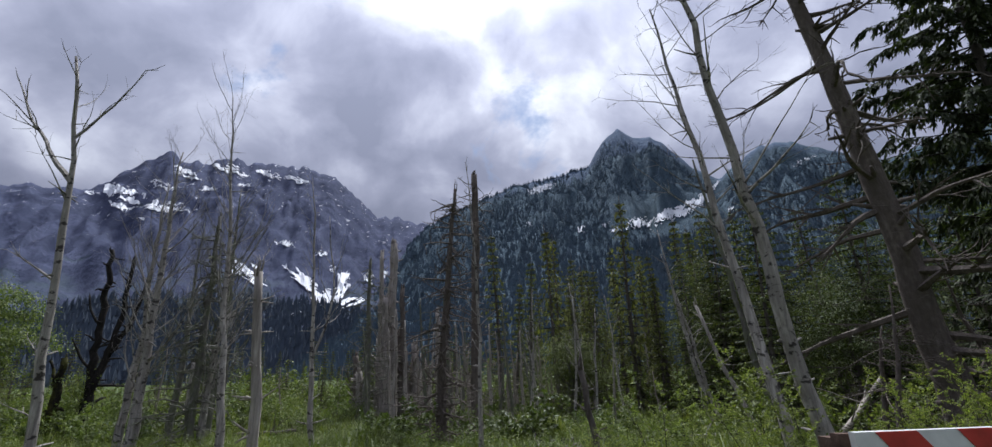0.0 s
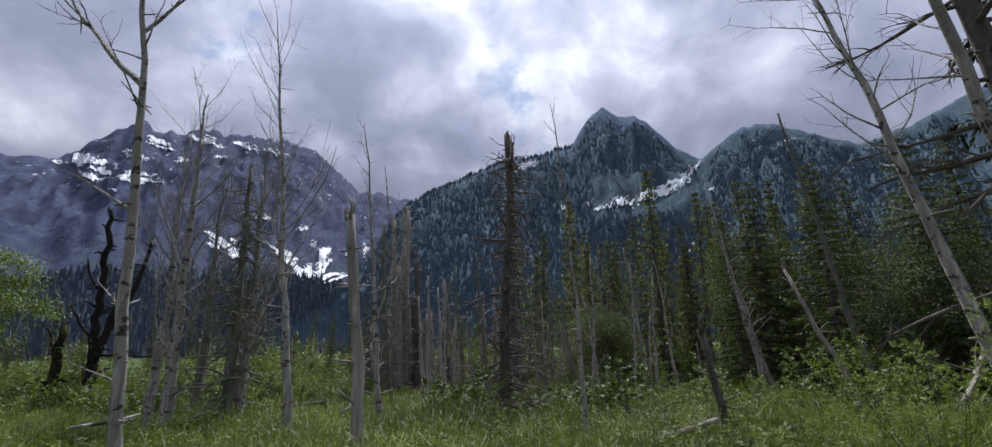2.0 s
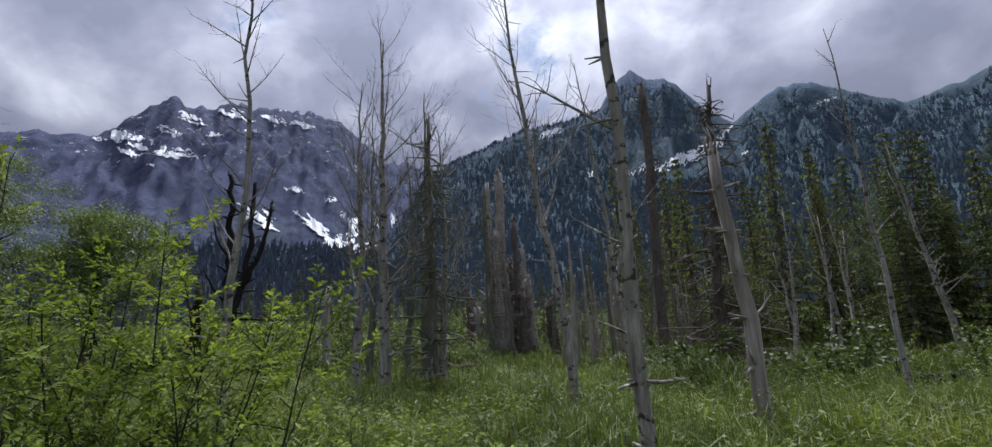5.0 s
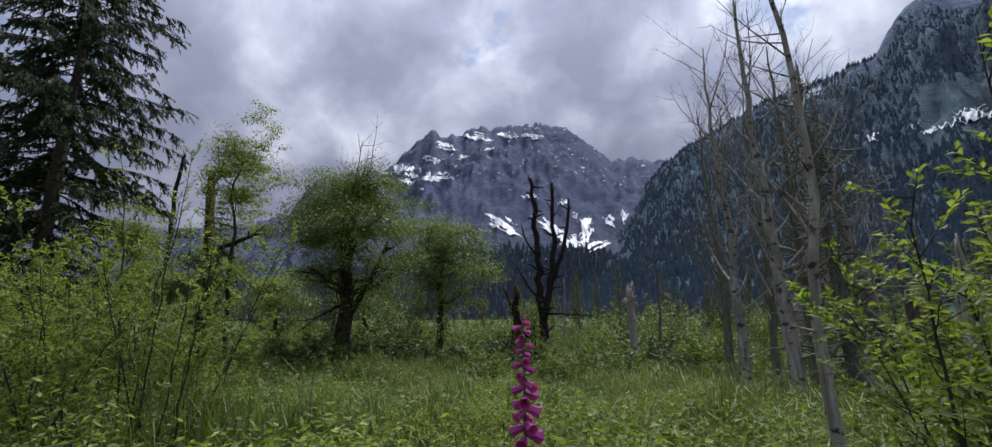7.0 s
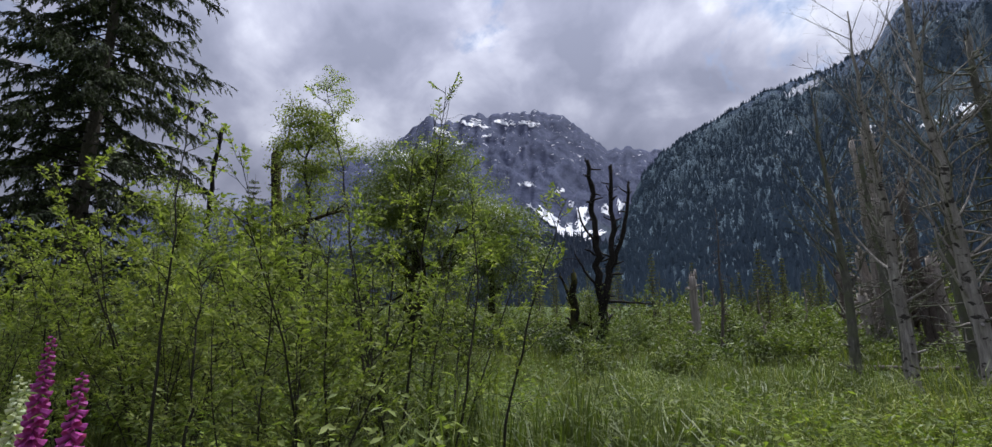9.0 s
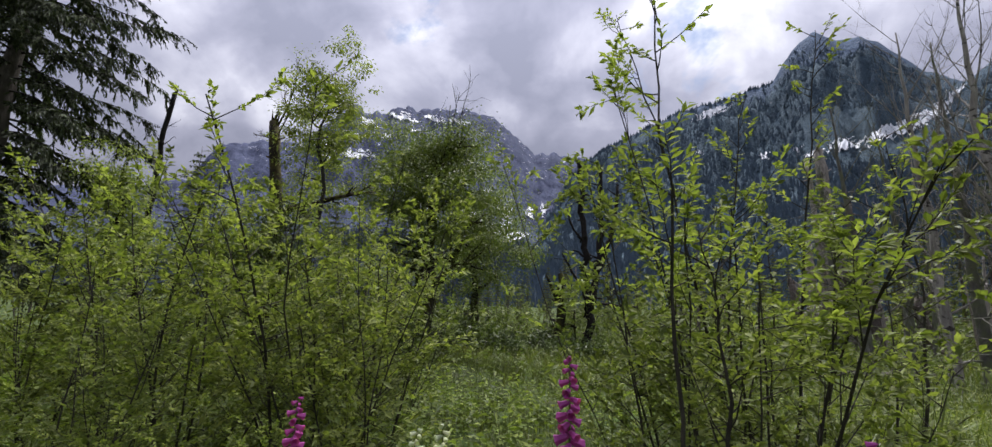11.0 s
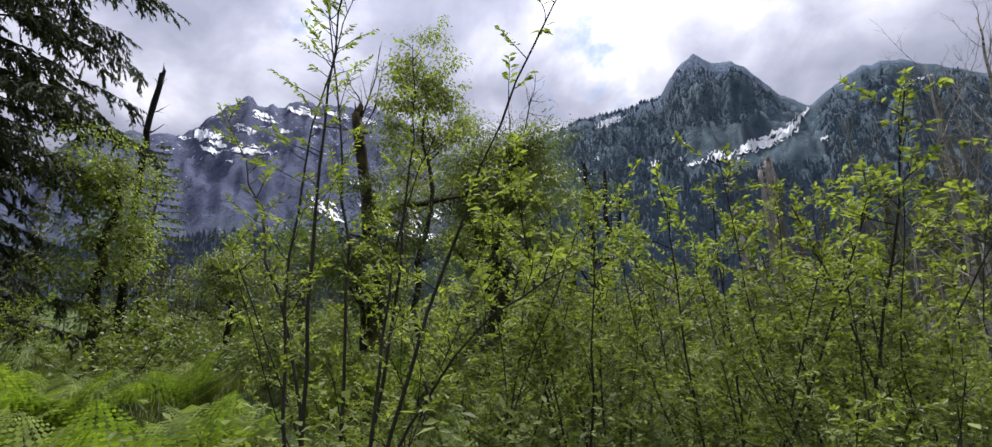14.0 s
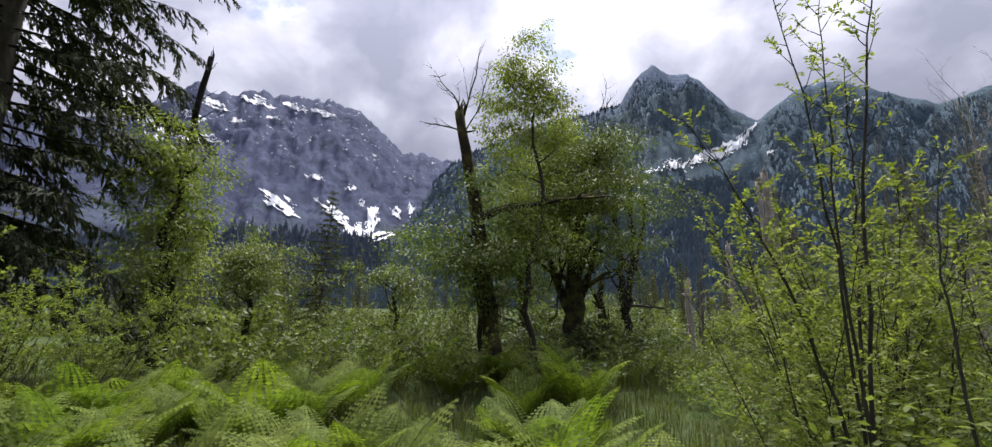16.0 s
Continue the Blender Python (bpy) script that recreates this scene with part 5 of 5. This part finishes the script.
# ---- logs, barricade ----
def log(label, a, z_end, length, az, radius, seed, mat):
    rng = np.random.default_rng(seed)
    t = thing("fallen_log", label, "log", "fallen logs", pose(a[0], a[1], ground_z(*a)))
    d = radians(az)
    line = bend((0, 0, radius), (math.sin(d), math.cos(d), z_end / length), length, 9, rng, 0.03)
    b = Build()
    b.tube(line, np.linspace(radius, radius * .6, 9), 8, 0.12, rng)
    splinters(b, line[-1], radius * .5, rng, 4, .2)
    part("trunk", b, mat, t, smooth=True)
    for _ in range(3):
        i = int(rng.integers(2, 8))
        part("limb", limb_mesh(rng, line[i], rng.normal(0, 1, 3) * [1, 1, .4] + [0, 0, .5], length * .3, radius * .3, 3), mat, t)


for i, (x, y, up, ln, az, r, m) in enumerate([(-0.1, 9.2, 0.2, 1.5, 105, 0.09, M_SNAG), (0.2, 8.8, 0.5, 1.3, 118, 0.06, M_SNAG), (1.2, 8.5, 0.1, 1.6, 80, 0.10, M_BARK), (3.0, 12.2, 0.1, 2.6, 88, 0.09, M_SNAG),
                                              (2.6, 11.2, 0.4, 1.6, 60, 0.05, M_SNAG), (-2.4, 13.8, 0.2, 3.0, 95, 0.1, M_BARK), (-9.5, 18.5, 0.0, 2.2, 84, 0.10, M_BARK), (0.5, 11.6, 0.1, 2.2, 100, 0.12, M_CHAR), (6.2, 9.8, 1.6, 3.0, 60, 0.06, M_SNAG)]):
    log("weathered fallen log lying in the wet grass", (x, y), up, ln, az, r, 200 + i, m)

bar = thing("road_barricade", "worn red and white striped road barricade on brown timbers", "barricade", "", pose(1.25, 1.74, ground_z(1.25, 1.74), 0, 0, 2))
gz = ground_z(1.25, 1.74)
TOP = 1.435 - gz
b = Build()
b.box((1.7, 0.03, 0.2), pose(0.8, 0, TOP - 0.1))
board = part("board", b, M_WHITE, bar, "white board with slanting red stripes")
for i in range(6):
    b = Build()
    x0 = 0.02 + i * 0.29
    lo, hi = TOP - 0.199, TOP - 0.001
    b.add([(x0 + dx + (0.16 if z == lo else 0.0), y, z) for y in (-0.019, 0.0185) for z in (lo, hi) for dx in (0, 0.145)],
          [(0, 1, 3, 2), (4, 6, 7, 5), (0, 4, 5, 1), (2, 3, 7, 6), (0, 2, 6, 4), (1, 5, 7, 3)])
    part("stripe", b, M_RED, board, "faded red stripe")
for x, z, ln in ((-0.10, TOP - 0.06, 0.55), (0.05, TOP - 0.012, 0.24)):
    b = Build()
    b.box((ln, 0.045, 0.09), pose(x, 0.06, z - 0.045, 0, 1.5, 0))
    part("rail", b, M_TIMBER, bar, "brown timber rail")
for x in (0.0, 1.4):
    b = Build()
    b.box((0.09, 0.09, TOP - 0.03), pose(x, 0.14, (TOP - 0.03) / 2))
    part("post", b, M_TIMBER, bar)


# ---- grass ----
TRAIL_X = [p[1] for p in reversed(PATH)]
TRAIL_Y = [p[2] for p in reversed(PATH)]


def off_trail(x, y):
    """True where the ground lies clear of the trodden trail, on its meadow side."""
    return y > np.interp(x, TRAIL_X, TRAIL_Y) + 0.75


def grass(name, label, mat, n, xr, yr, tall, width, seed, clump=9, spread=0.06, arch=1.0):
    rng = np.random.default_rng(seed)
    cx, cy = rng.uniform(*xr, n), rng.uniform(*yr, n)
    k = off_trail(cx, cy)
    cx, cy = cx[k], cy[k]
    m = len(cx)
    size = rng.uniform(0.55, 1.25, m) * (0.75 + 0.8 * np.array([noise.noise((x * .5, y * .5, 3)) for x, y in zip(cx, cy)]))
    x = np.repeat(cx, clump) + rng.normal(0, spread, m * clump)
    y = np.repeat(cy, clump) + rng.normal(0, spread, m * clump)
    z = np.repeat(np.array([ground_z(a, c) for a, c in zip(cx, cy)]), clump) - 0.03
    h = np.repeat(size, clump) * rng.uniform(.6, 1.15, m * clump) * tall
    a = rng.uniform(0, 6.28, m * clump)
    lean = rng.uniform(.12, .75, m * clump) * arch
    p = np.stack([x, y, z], 1)
    out = np.stack([np.cos(a), np.sin(a), 0 * a], 1)
    side = np.stack([-np.sin(a), np.cos(a), 0 * a], 1) * width
    up = np.array([[0, 0, 1.0]])
    p1 = p + up * (h * .6)[:, None] + out * (h * lean * .3)[:, None]
    p2 = p + up * (h * (1 - .25 * lean * arch ** 2))[:, None] + out * (h * lean * .95)[:, None]
    b = Build()
    b.grid(np.stack([p - side, p + side, p1 + side * .8, p1 - side * .8, p2], 1), [(0, 1, 2, 3), (3, 2, 4)])
    return tagged(part(name, b, mat), label, "grass", kind="stuff")


grass("meadow_grass", "long green meadow grass", M_GRASS, 17000, (-32, 9), (1.6, 14), 0.42, 0.0045, 301)
grass("sedge", "bright tussocks of drooping sedge", M_SEDGE, 3000, (-14, 6), (4.0, 14), 0.85, 0.0055, 302, 26, 0.11, 1.5)
grass("far_grass", "long green meadow grass further off", M_GRASS, 8500, (-42, 16), (13, 34), 0.55, 0.014, 303, 7, 0.12)
grass("distant_grass", "tall grass at the far edge of the meadow", M_GRASS, 4500, (-70, 30), (33, 75), 0.7, 0.035, 304, 6, 0.25)


def herbs(name, label, mat, n, xr, yr, tall, leaf, seed):
    """Low leafy plants between the grass: short stalks, each with a spray of leaves."""
    rng = np.random.default_rng(seed)
    x, y = rng.uniform(*xr, n), rng.uniform(*yr, n)
    k = np.array([noise.noise((a * .45, c * .45, 9.0)) for a, c in zip(x, y)]) > -0.08
    k &= off_trail(x, y)
    x, y = x[k], y[k]
    z = np.array([ground_z(a, c) for a, c in zip(x, y)])
    b = Build()
    m = 9
    h = np.repeat(rng.uniform(.45, 1.1, len(x)) * tall, m) * np.tile(np.linspace(.45, 1, m), len(x))
    a = np.tile(np.arange(m) * 2.4, len(x)) + np.repeat(rng.uniform(0, 6, len(x)), m)
    p = np.stack([np.repeat(x, m), np.repeat(y, m), np.repeat(z, m) + h], 1) + rng.normal(0, .02, (len(x) * m, 3))
    b.leaves(p, np.stack([np.cos(a), np.sin(a), np.full(len(a), .35)], 1), leaf, leaf * .2, rng, .35, True)
    return tagged(part(name, b, mat), label, "herbs", kind="stuff")


herbs("meadow_herbs", "pale leafy herbs among the meadow grass", M_MAPLE, 5200, (-19.5, 8), (2.2, 12), 0.62, 0.075, 310)
herbs("tall_herbs", "tall leafy shoots crowding before the willows", M_WILLOW, 1700, (-20.2, -13.0), (2.3, 4.3), 0.95, 0.07, 312)
herbs("lime_herbs", "lush lime green herbs by the foxgloves", M_ALDER, 1500, (-12.2, -7.6), (3.2, 5.4), 0.72, 0.075, 313)
herbs("bright_herbs", "fresh bright green herbs by the trail", M_ALDER, 4200, (-19.5, -6), (2.4, 8.5), 0.62, 0.075, 311)
